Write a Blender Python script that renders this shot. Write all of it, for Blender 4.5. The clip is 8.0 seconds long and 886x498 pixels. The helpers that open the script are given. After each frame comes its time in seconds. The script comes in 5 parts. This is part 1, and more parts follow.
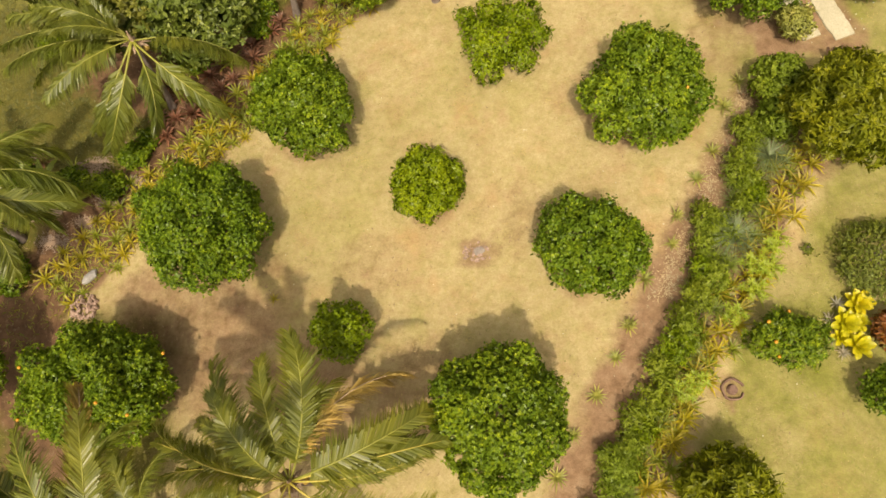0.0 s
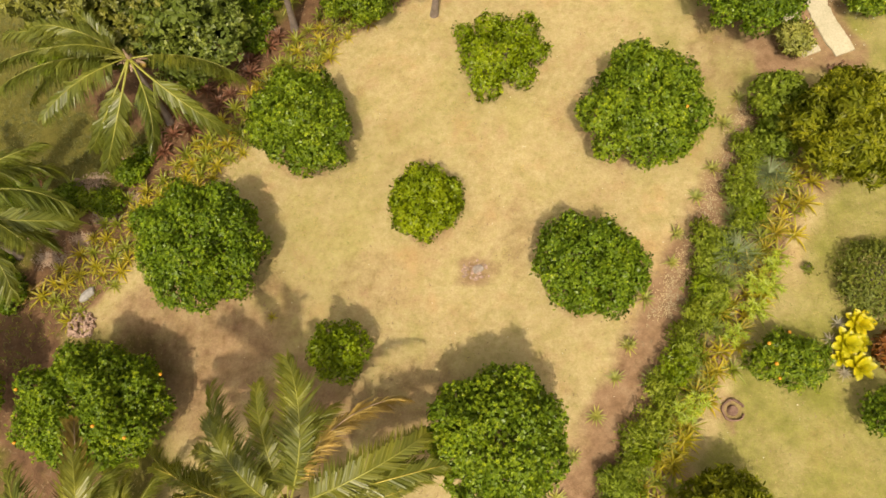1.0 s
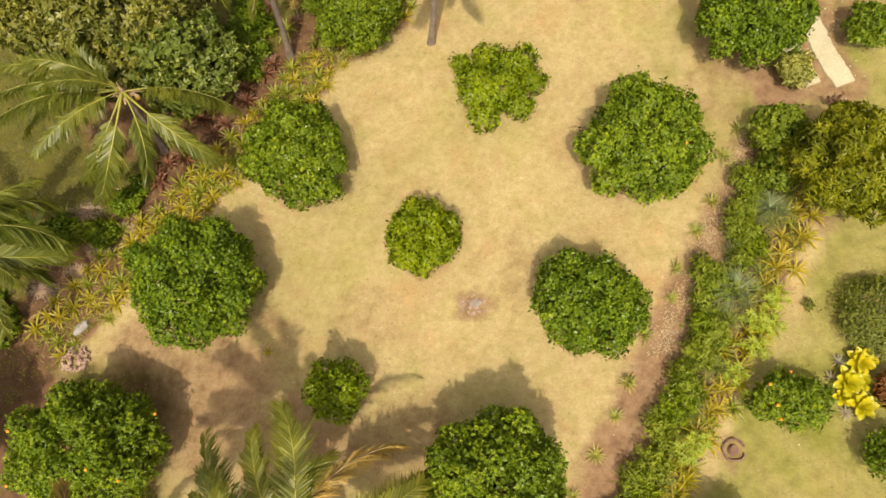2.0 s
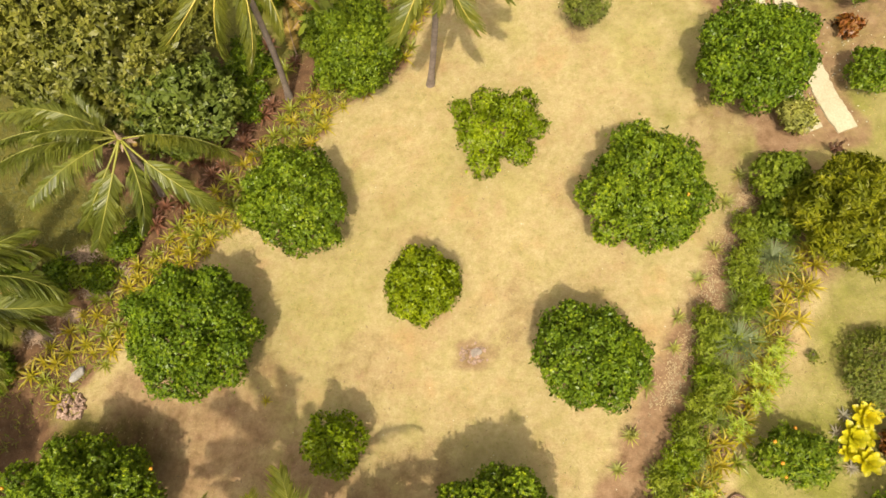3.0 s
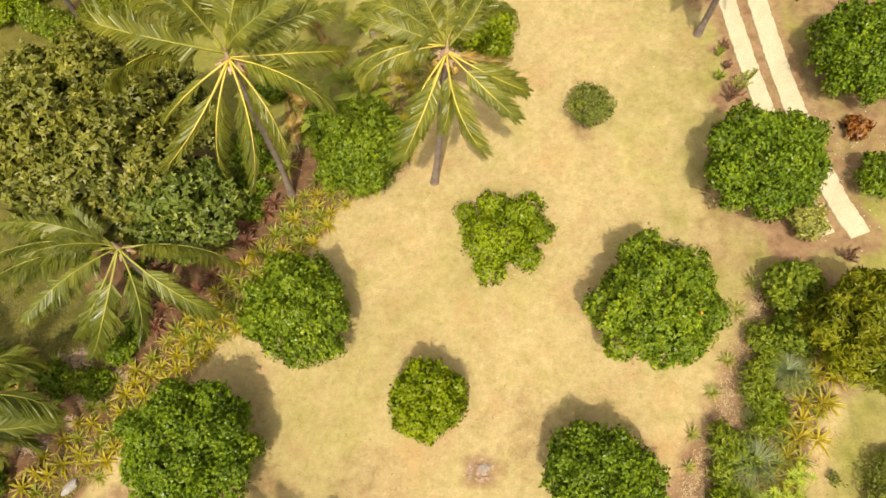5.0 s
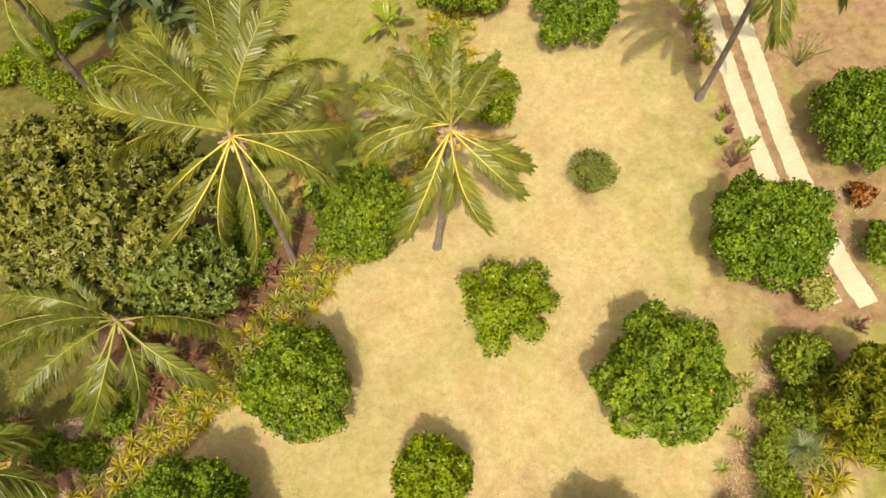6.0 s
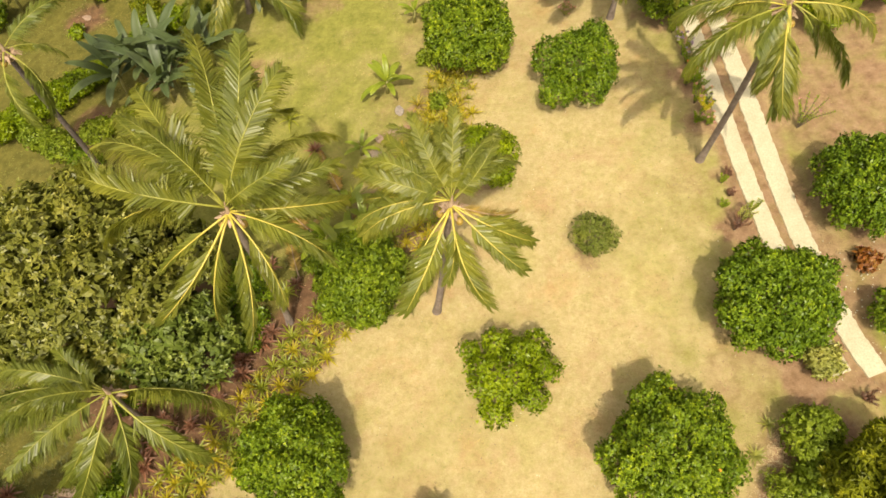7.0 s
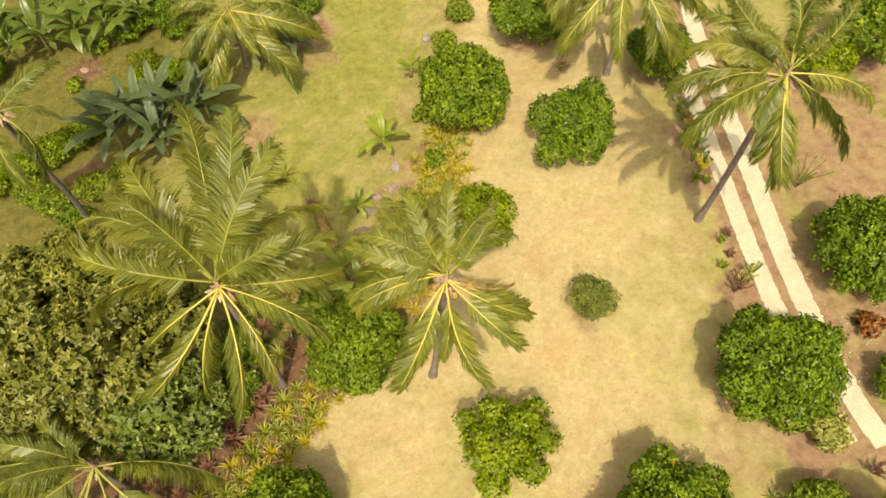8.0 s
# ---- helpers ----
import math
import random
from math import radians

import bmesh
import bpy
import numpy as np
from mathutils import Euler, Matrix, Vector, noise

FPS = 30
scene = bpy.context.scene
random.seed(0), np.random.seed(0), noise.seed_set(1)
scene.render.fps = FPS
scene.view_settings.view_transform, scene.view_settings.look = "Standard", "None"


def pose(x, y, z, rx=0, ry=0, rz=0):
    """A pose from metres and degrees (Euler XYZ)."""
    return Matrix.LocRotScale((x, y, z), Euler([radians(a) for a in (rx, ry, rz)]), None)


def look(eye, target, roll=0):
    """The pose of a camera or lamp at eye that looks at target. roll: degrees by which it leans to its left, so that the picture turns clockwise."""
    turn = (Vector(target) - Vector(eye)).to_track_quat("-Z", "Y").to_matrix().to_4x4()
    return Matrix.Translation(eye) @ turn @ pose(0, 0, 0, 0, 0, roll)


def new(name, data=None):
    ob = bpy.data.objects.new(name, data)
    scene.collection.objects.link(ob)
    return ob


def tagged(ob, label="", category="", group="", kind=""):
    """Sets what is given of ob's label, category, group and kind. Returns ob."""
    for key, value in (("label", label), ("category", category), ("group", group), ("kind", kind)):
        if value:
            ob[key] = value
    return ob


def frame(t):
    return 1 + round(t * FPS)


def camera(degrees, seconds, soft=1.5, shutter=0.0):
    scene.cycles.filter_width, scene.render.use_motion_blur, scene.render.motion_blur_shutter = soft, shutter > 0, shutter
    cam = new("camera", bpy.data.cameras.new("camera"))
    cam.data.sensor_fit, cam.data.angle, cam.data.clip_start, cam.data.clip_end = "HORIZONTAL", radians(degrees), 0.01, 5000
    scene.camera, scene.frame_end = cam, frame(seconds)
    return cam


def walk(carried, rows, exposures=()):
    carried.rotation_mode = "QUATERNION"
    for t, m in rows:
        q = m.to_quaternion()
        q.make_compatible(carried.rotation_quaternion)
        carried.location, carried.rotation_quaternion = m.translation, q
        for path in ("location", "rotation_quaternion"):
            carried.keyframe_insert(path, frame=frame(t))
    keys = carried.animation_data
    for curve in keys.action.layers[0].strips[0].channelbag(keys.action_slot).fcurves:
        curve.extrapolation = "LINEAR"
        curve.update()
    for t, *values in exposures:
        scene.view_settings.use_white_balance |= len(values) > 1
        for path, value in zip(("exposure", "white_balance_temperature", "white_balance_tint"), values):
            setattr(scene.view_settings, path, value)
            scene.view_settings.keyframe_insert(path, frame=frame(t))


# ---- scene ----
cam = camera(66.0, 8.0, soft=1.6)
# seconds, place, turn (Euler XYZ in degrees)
ROWS = [
    (0, -4.092, -0.000, 26.075, 18.84, 0.05, -0.00),
    (0.5, -4.068, 0.363, 26.146, 18.73, 0.03, -0.10),
    (1, -4.048, 0.770, 26.201, 18.79, 0.07, -0.12),
    (1.5, -4.018, 1.397, 26.274, 18.79, 0.01, -0.22),
    (3, -4.005, 3.757, 26.672, 19.51, -0.01, -0.42),
    (3.5, -4.022, 4.540, 26.790, 20.23, 0.04, -0.47),
    (4, -4.081, 5.327, 26.916, 20.84, 0.10, -0.54),
    (4.5, -4.147, 6.069, 27.009, 21.38, 0.06, -0.60),
    (6, -4.362, 8.320, 27.462, 25.09, 0.01, -0.82),
    (6.5, -4.422, 9.066, 27.595, 26.40, -0.05, -0.94),
    (7, -4.420, 9.824, 27.718, 27.72, -0.07, -0.99),
    (7.5, -4.334, 10.587, 27.852, 29.03, -0.08, -1.04),
    (8, -4.273, 11.278, 28.015, 30.23, -0.15, -1.07),
]
walk(cam, [(t, pose(*r)) for t, *r in ROWS],
     exposures=[(0.0, 0.13, 7110, 14.8), (1.5, 0.16, 7060, 14.8), (3.5, 0.36, 6880, 13.1), (4.5, 0.36, 6900, 13.1), (6.0, 0.39, 6930, 12.8), (8.0, 0.39, 7030, 12.2)])

# ---- light ----
SLOPE = 0.157          # the hillside climbs towards +x
SUN_EL, SUN_AZ = 61.2, 186.8
world = bpy.data.worlds.new("sky")
scene.world = world
world.use_nodes = True
wn = world.node_tree.nodes
sky = wn.new("ShaderNodeTexSky")
sky.sky_type, sky.sun_disc = "NISHITA", False
sky.sun_elevation, sky.sun_rotation = radians(SUN_EL), radians(SUN_AZ)
sky.dust_density = 6.0
wn["Background"].inputs["Strength"].default_value = 0.15
haze = wn.new("ShaderNodeHueSaturation")          # thin tropical haze pales the blue
haze.inputs["Saturation"].default_value = 0.2
world.node_tree.links.new(sky.outputs[0], haze.inputs["Color"])
cream = wn.new("ShaderNodeMix")          # and the low dust turns it creamy
cream.data_type, cream.blend_type = "RGBA", "MULTIPLY"
cream.inputs[0].default_value, cream.inputs[7].default_value = 1.0, (1.0, 0.96, 0.87, 1)
world.node_tree.links.new(haze.outputs[0], cream.inputs[6])
world.node_tree.links.new(cream.outputs[2], wn["Background"].inputs["Color"])
sun = new("sun", bpy.data.lights.new("sun", "SUN"))
sun.data.energy, sun.data.angle, sun.data.color = 3.15, radians(0.7), (1.0, 0.925, 0.76)
sun.matrix_world = look((0, 0, 60), (0.065 * 60, 0.545 * 60, 0))


# ---- materials ----
def material(name):
    m = bpy.data.materials.new(name)
    m.use_nodes = True
    nt = m.node_tree
    return m, nt, nt.nodes["Principled BSDF"], nt.nodes["Material Output"]


def node(nt, kind, **values):
    n = nt.nodes.new(kind)
    for key, value in values.items():
        n.inputs[key.replace("_", " ")].default_value = value
    return n


def ramp(nt, source, stops):
    r = nt.nodes.new("ShaderNodeValToRGB")
    e = r.color_ramp.elements
    while len(e) < len(stops):
        e.new(0.5)
    for el, (at, col) in zip(e, stops):
        el.position, el.color = at, (*col, 1)
    nt.links.new(source, r.inputs[0])
    return r.outputs[0]


def mixed(nt, fac, a, b, how="MIX"):
    m = nt.nodes.new("ShaderNodeMix")
    m.data_type, m.blend_type = "RGBA", how
    for sock, value in ((m.inputs[0], fac), (m.inputs[6], a), (m.inputs[7], b)):
        if isinstance(value, bpy.types.NodeSocket):
            nt.links.new(value, sock)
        elif isinstance(value, tuple):
            sock.default_value = (*value, 1)
        else:
            sock.default_value = value
    return m.outputs[2]


def noise_tex(nt, scale, detail=4.0, rough=0.6, coords=None):
    n = node(nt, "ShaderNodeTexNoise", Scale=scale, Detail=detail, Roughness=rough)
    if coords is None:
        coords = nt.nodes.new("ShaderNodeTexCoord").outputs["Object"]
    nt.links.new(coords, n.inputs["Vector"])
    return n.outputs["Fac"]


def bump(nt, bsdf, height, strength, distance):
    b = node(nt, "ShaderNodeBump", Strength=strength, Distance=distance)
    nt.links.new(height, b.inputs["Height"])
    nt.links.new(b.outputs[0], bsdf.inputs["Normal"])


def leaf_material(name, dark, mid, light, rough=0.42, through_light=0.25, patch=0.9, spec=0.5):
    """Foliage: each leaf its own shade, and paler flushes of young leaves over the crown."""
    m, nt, bsdf, out = material(name)
    rnd = nt.nodes.new("ShaderNodeNewGeometry").outputs["Random Per Island"]
    leaf = ramp(nt, rnd, [(0.0, tuple(0.65 * d + 0.35 * m for d, m in zip(dark, mid))), (0.55, mid), (1.0, tuple(0.82 * m + 0.18 * l for m, l in zip(mid, light)))])
    shoot = nt.nodes.new("ShaderNodeAttribute")
    shoot.attribute_name = "young"
    leaf = mixed(nt, shoot.outputs["Fac"], leaf, light)
    flush = ramp(nt, noise_tex(nt, patch, 3.0), [(0.42, (0.76, 0.80, 0.78)), (0.66, (1.18, 1.12, 0.95))])
    obj = ramp(nt, nt.nodes.new("ShaderNodeObjectInfo").outputs["Random"], [(0.0, (0.9, 0.94, 0.9)), (1.0, (1.1, 1.05, 1.0))])
    col = mixed(nt, 1.0, mixed(nt, 1.0, leaf, flush, "MULTIPLY"), obj, "MULTIPLY")
    nt.links.new(col, bsdf.inputs["Base Color"])
    bsdf.inputs["Roughness"].default_value = rough
    bsdf.inputs["Specular IOR Level"].default_value = spec
    tl = nt.nodes.new("ShaderNodeBsdfTranslucent")
    nt.links.new(mixed(nt, 1.0, col, (1.2, 1.3, 0.5), "MULTIPLY"), tl.inputs["Color"])
    mx = nt.nodes.new("ShaderNodeMixShader")
    mx.inputs[0].default_value = through_light
    nt.links.new(bsdf.outputs[0], mx.inputs[1])
    nt.links.new(tl.outputs[0], mx.inputs[2])
    nt.links.new(mx.outputs[0], out.inputs["Surface"])
    return m


def plain_material(name, a, b, rough=0.8, scale=6.0, relief=0.4, depth=0.02):
    """A grainy surface between two shades at two scales, with relief."""
    m, nt, bsdf, out = material(name)
    big = ramp(nt, noise_tex(nt, scale, 5.0), [(0.3, a), (0.7, b)])
    fine = ramp(nt, noise_tex(nt, scale * 9, 4.0), [(0.3, (0.82, 0.82, 0.82)), (0.7, (1.12, 1.12, 1.12))])
    nt.links.new(mixed(nt, 1.0, big, fine, "MULTIPLY"), bsdf.inputs["Base Color"])
    bsdf.inputs["Roughness"].default_value = rough
    bump(nt, bsdf, noise_tex(nt, scale * 6, 5.0), relief, depth)
    return m


CITRUS = leaf_material("citrus_leaf", (0.105, 0.172, 0.016), (0.18, 0.272, 0.018), (0.48, 0.55, 0.024), rough=0.36, spec=0.26, through_light=0.34)
LIME = leaf_material("young_citrus_leaf", (0.16, 0.23, 0.007), (0.23, 0.31, 0.010), (0.43, 0.49, 0.015), rough=0.36, spec=0.26, through_light=0.34)
MIDGREEN = leaf_material("mid_citrus_leaf", (0.115, 0.182, 0.015), (0.195, 0.282, 0.02), (0.44, 0.51, 0.03), rough=0.36, spec=0.26, through_light=0.34)
OLIVE = leaf_material("olive_leaf", (0.15, 0.175, 0.011), (0.27, 0.29, 0.017), (0.50, 0.47, 0.028), spec=0.25, through_light=0.4)
GREY = leaf_material("grey_green_leaf", (0.105, 0.122, 0.016), (0.182, 0.192, 0.03), (0.39, 0.375, 0.09), rough=0.42, patch=0.4, spec=0.35)
BROAD = leaf_material("broad_green_leaf", (0.08, 0.115, 0.018), (0.165, 0.21, 0.034), (0.40, 0.44, 0.11), rough=0.4, patch=0.8, spec=0.25)
HEDGE = leaf_material("shrub_leaf", (0.18, 0.24, 0.018), (0.31, 0.38, 0.036), (0.48, 0.53, 0.075), spec=0.25, through_light=0.4)
CLIPPED = leaf_material("clipped_leaf", (0.13, 0.16, 0.011), (0.18, 0.21, 0.017), (0.26, 0.275, 0.028), rough=0.6, patch=2.5)
GREENPALM = leaf_material("green_palm_leaflet", (0.098, 0.122, 0.014), (0.19, 0.213, 0.03), (0.36, 0.37, 0.095), rough=0.38, spec=0.55, through_light=0.34, patch=0.7)
PALM = leaf_material("palm_leaflet", (0.125, 0.144, 0.016), (0.245, 0.255, 0.036), (0.45, 0.43, 0.11), rough=0.38, spec=0.6, through_light=0.42, patch=0.7)
DRYPALM = leaf_material("dry_palm_leaflet", (0.28, 0.18, 0.04), (0.43, 0.29, 0.075), (0.54, 0.40, 0.15), rough=0.6, through_light=0.15)
RACHIS = plain_material("palm_rib", (0.42, 0.34, 0.045), (0.58, 0.47, 0.09), rough=0.45, scale=1.5, relief=0.1)
BARK = plain_material("palm_bark", (0.155, 0.118, 0.095), (0.285, 0.232, 0.195), rough=0.9, scale=3.0, relief=0.6)
DARKBARK = plain_material("dark_palm_bark", (0.075, 0.058, 0.05), (0.15, 0.12, 0.10), rough=0.9, scale=3.0, relief=0.6)
WOOD = plain_material("bark", (0.10, 0.075, 0.05), (0.22, 0.17, 0.12), rough=0.9, scale=4.0, relief=0.6)
SHEATH = plain_material("palm_sheath", (0.26, 0.16, 0.09), (0.5, 0.37, 0.25), rough=0.8, scale=5.0)
COCONUT = plain_material("coconut_husk", (0.30, 0.20, 0.04), (0.45, 0.30, 0.06), rough=0.5, scale=3.0, relief=0.1)
FRUIT = plain_material("orange_peel", (0.62, 0.24, 0.015), (0.72, 0.34, 0.03), rough=0.45, scale=8.0, relief=0.1)
BROMELIAD = leaf_material("yellow_strap_leaf", (0.24, 0.24, 0.016), (0.40, 0.33, 0.019), (0.55, 0.375, 0.024), rough=0.4, patch=3.0)
BROMELIAD2 = leaf_material("green_strap_leaf", (0.15, 0.19, 0.015), (0.26, 0.28, 0.025), (0.40, 0.34, 0.04), rough=0.4, patch=3.0)
AGAVE = leaf_material("blue_agave_leaf", (0.18, 0.225, 0.095), (0.26, 0.30, 0.145), (0.36, 0.40, 0.21), rough=0.5, through_light=0.05)
PALE = leaf_material("pale_striped_leaf", (0.23, 0.235, 0.04), (0.34, 0.33, 0.07), (0.46, 0.43, 0.15), rough=0.5, through_light=0.1)
TI = leaf_material("wine_red_leaf", (0.14, 0.07, 0.045), (0.25, 0.115, 0.075), (0.36, 0.21, 0.13), rough=0.4, patch=3.0)
RUST = leaf_material("rust_croton_leaf", (0.15, 0.05, 0.014), (0.28, 0.10, 0.02), (0.42, 0.24, 0.03), rough=0.4)
GOLD = leaf_material("golden_leaf", (0.42, 0.36, 0.01), (0.58, 0.50, 0.015), (0.68, 0.58, 0.03), rough=0.4, through_light=0.2, patch=3.0)
CREAM = leaf_material("cream_variegated_leaf", (0.30, 0.31, 0.05), (0.46, 0.44, 0.10), (0.58, 0.53, 0.18), rough=0.5)
BANANA = leaf_material("banana_leaf", (0.19, 0.24, 0.02), (0.28, 0.33, 0.03), (0.40, 0.43, 0.06), rough=0.35, through_light=0.3)
BLUEBANANA = leaf_material("blue_green_banana_leaf", (0.055, 0.083, 0.026), (0.09, 0.122, 0.04), (0.15, 0.19, 0.075), rough=0.5, through_light=0.15)
PETAL = leaf_material("pink_petal", (0.55, 0.25, 0.22), (0.65, 0.35, 0.32), (0.75, 0.5, 0.45), rough=0.6)
REDPETAL = leaf_material("red_petal", (0.55, 0.08, 0.03), (0.65, 0.14, 0.05), (0.7, 0.2, 0.08), rough=0.6)
CLAY = plain_material("burnt_clay", (0.15, 0.08, 0.055), (0.27, 0.17, 0.12), rough=0.9, scale=7.0, relief=0.5)
RIB = plain_material("green_palm_rib", (0.21, 0.21, 0.03), (0.32, 0.31, 0.045), rough=0.5, scale=1.5, relief=0.1)
PALESTONE = plain_material("pale_pink_stone", (0.27, 0.17, 0.125), (0.47, 0.335, 0.255), rough=0.9, scale=5.0, relief=0.5)
PALEGREY = plain_material("pale_grey_stone", (0.25, 0.232, 0.207), (0.385, 0.365, 0.335), rough=0.9, scale=7.0, relief=0.5)
STONE = plain_material("grey_stone", (0.19, 0.16, 0.13), (0.33, 0.28, 0.235), rough=0.9, scale=7.0, relief=0.5)
PINKSTONE = plain_material("pinkish_stone", (0.21, 0.14, 0.095), (0.35, 0.25, 0.18), rough=0.9, scale=5.0, relief=0.5)
CONCRETE = plain_material("pale_concrete", (0.43, 0.382, 0.25), (0.525, 0.472, 0.325), rough=0.9, scale=1.6, relief=0.25)
LITTER = leaf_material("dead_leaf", (0.16, 0.09, 0.05), (0.30, 0.20, 0.12), (0.46, 0.36, 0.25), rough=0.8, through_light=0.05)


# ---- mesh helpers ----
def height(x, y):
    """The ground's height."""
    return SLOPE * max(-70.0, min(70.0, x))


def mesh_of(name, verts, faces, mats, index=None, smooth=False):
    me = bpy.data.meshes.new(name)
    me.from_pydata([tuple(v) for v in verts] if not isinstance(verts, np.ndarray) else verts.tolist(), [], faces if isinstance(faces, list) else faces.tolist())
    for m in mats:
        me.materials.append(m)
    if index is not None:
        me.polygons.foreach_set("material_index", index)
    if smooth:
        me.shade_smooth()
    me.update()
    return me


def part(name, mesh, parent, label=""):
    """Links a mesh as one part under a thing."""
    ob = new(name, mesh)
    ob.parent = parent
    if label:
        tagged(ob, label)
    return ob


def thing(name, x, y, label, category, group="", lift=0.0, turn=0.0, size=1.0):
    ob = new(name)
    ob.empty_display_size = 0.2
    ob.matrix_basis = Matrix.LocRotScale((x, y, height(x, y) + lift), Euler((0, 0, turn)), (size, size, size))
    return tagged(ob, label, category, group)


def unit(v):
    return v / np.maximum(np.linalg.norm(v, axis=-1, keepdims=True), 1e-9)


def tube(points, radii, sides=8):
    """A lofted tube along points; its verts and faces."""
    P = np.array(points, float)
    d = unit(np.gradient(P, axis=0))
    ref = np.array((1.0, 0.13, 0.21))
    a = unit(np.cross(d, ref))
    b = np.cross(d, a)
    ang = np.linspace(0, 2 * np.pi, sides, endpoint=False)
    V = (P[:, None] + np.array(radii)[:, None, None] * (np.cos(ang)[None, :, None] * a[:, None] + np.sin(ang)[None, :, None] * b[:, None])).reshape(-1, 3)
    F = []
    n = len(P)
    for i in range(n - 1):
        for k in range(sides):
            F.append([i * sides + k, i * sides + (k + 1) % sides, (i + 1) * sides + (k + 1) % sides, (i + 1) * sides + k])
    F.append(list(range(sides))[::-1])
    F.append([(n - 1) * sides + k for k in range(sides)])
    return V, F


def joined(pieces):
    """Several (verts, faces) in one."""
    V, F, at = [], [], 0
    for v, f in pieces:
        V.append(np.asarray(v, float))
        F += [[at + i for i in face] for face in f]
        at += len(v)
    return np.concatenate(V), F


def leaves(rng, at, out, face, length, width, fold=0.18, vary=0.3):
    """Folded leaves: a base point, a direction and a facing each. Four corners, two triangles each."""
    n = len(at)
    out = unit(out)
    side = unit(np.cross(out, face))
    up = np.cross(side, out)
    ln = length * (1 + vary * rng.uniform(-1, 1, (n, 1)))
    wd = width * (1 + vary * rng.uniform(-1, 1, (n, 1)))
    tip = at + out * ln - up * ln * 0.12
    mid = at + out * ln * 0.48
    V = np.stack([at, mid - side * wd * 0.5 + up * wd * fold, tip, mid + side * wd * 0.5 + up * wd * fold], 1).reshape(-1, 3)
    k = np.arange(n)[:, None] * 4
    F = np.concatenate([k + np.array([[0, 2, 1]]), k + np.array([[0, 3, 2]])], 0)
    return V, F


def lobe_points(rng, lobes, spacing, low=-0.55, depth=0.2):
    """Places and outward directions spread over the outside of a heap of ellipsoids (cx, cy, cz, rx, ry, rz)."""
    P, N = [], []
    L = np.array(lobes, float)
    for i, (c, r) in enumerate(zip(L[:, :3], L[:, 3:])):
        area = 4 * np.pi * ((r[0] * r[1]) ** 1.6 / 3 + (r[0] * r[2]) ** 1.6 / 3 + (r[1] * r[2]) ** 1.6 / 3) ** (1 / 1.6)
        n = int(area / spacing ** 2)
        d = unit(rng.normal(size=(n, 3)))
        d = d[d[:, 2] > low]
        p = c + d * r * (1.11 - (depth + 0.1) * rng.uniform(0, 1, (len(d), 1)) ** 0.8)
        keep = np.ones(len(p), bool)
        for j, (c2, r2) in enumerate(zip(L[:, :3], L[:, 3:])):
            if j != i:
                keep &= np.linalg.norm((p - c2) / r2, axis=1) > 0.8
        P.append(p[keep])
        N.append(unit(d / r)[keep])
    return np.concatenate(P), np.concatenate(N)


def clumps(rng, at, out, each, reach, length, width, spread=0.35, up=0.5):
    """A domed tuft of leaves at every place, the leaves facing outwards; also how young each leaf is (youngest at the shoot's tip)."""
    n = len(at)
    axis = np.repeat(unit(out + np.array((0, 0, up))), each, 0)
    d = unit(rng.normal(size=(n * each, 3)))
    d = unit(d + axis * 0.9)
    size = np.repeat(rng.uniform(0.65, 1.35, (n, 1)), each, 0)
    A = np.repeat(at, each, 0) + d * reach * size * rng.uniform(0.5, 1.0, (n * each, 1))
    face = unit(d + axis * 0.5 + spread * rng.normal(size=d.shape))
    way = np.cross(face, unit(rng.normal(size=d.shape))) + d * 0.5
    V, F = leaves(rng, A - unit(way) * length * 0.4, way, face, length, width)
    young = np.clip((d * axis).sum(1) * 1.7 - 0.7, 0, 1) * np.repeat(rng.uniform(0.15, 1, n), each) * rng.uniform(0.5, 1.1, n * each)
    return V, F, np.repeat(young, 4)


def shoot_tufts(rng, at, out, each, length, width):
    """A leaf rosette at every shoot tip: outer leaves spread flat, inner ones stand up and are the youngest."""
    n = len(at)
    axis = unit(out * 0.6 + np.array((0, 0, 0.7)) + rng.normal(0, 0.25, (n, 3)))
    ref = unit(rng.normal(size=(n, 3)))
    a = unit(np.cross(axis, ref))
    b = np.cross(axis, a)
    f = np.tile(np.linspace(0, 1, each), n)[:, None]
    th = np.tile(np.arange(each) * 2.39996, n)[:, None] + rng.normal(0, 0.25, (n * each, 1))
    e = np.radians(-22 + 82 * f + rng.normal(0, 12, (n * each, 1)))
    A, B, X = np.repeat(a, each, 0), np.repeat(b, each, 0), np.repeat(axis, each, 0)
    radial = A * np.cos(th) + B * np.sin(th)
    way = radial * np.cos(e) + X * np.sin(e)
    face = X * np.cos(e) - radial * np.sin(e)
    big = np.repeat(rng.uniform(0.75, 1.3, (n, 1)), each, 0)
    V, F = leaves(rng, np.repeat(at, each, 0) + X * 0.25 * length * f, way, face, length * big * (1 - 0.35 * f), width * big * (1 - 0.25 * f))
    young = np.clip(f[:, 0] * 1.2 - 0.2, 0, 1) * np.repeat(rng.uniform(0.0, 1.0, n) ** 1.3, each)
    return V, F, np.repeat(young, 4), np.repeat(unit(1.5 * face + 0.5 * X), 4, 0)


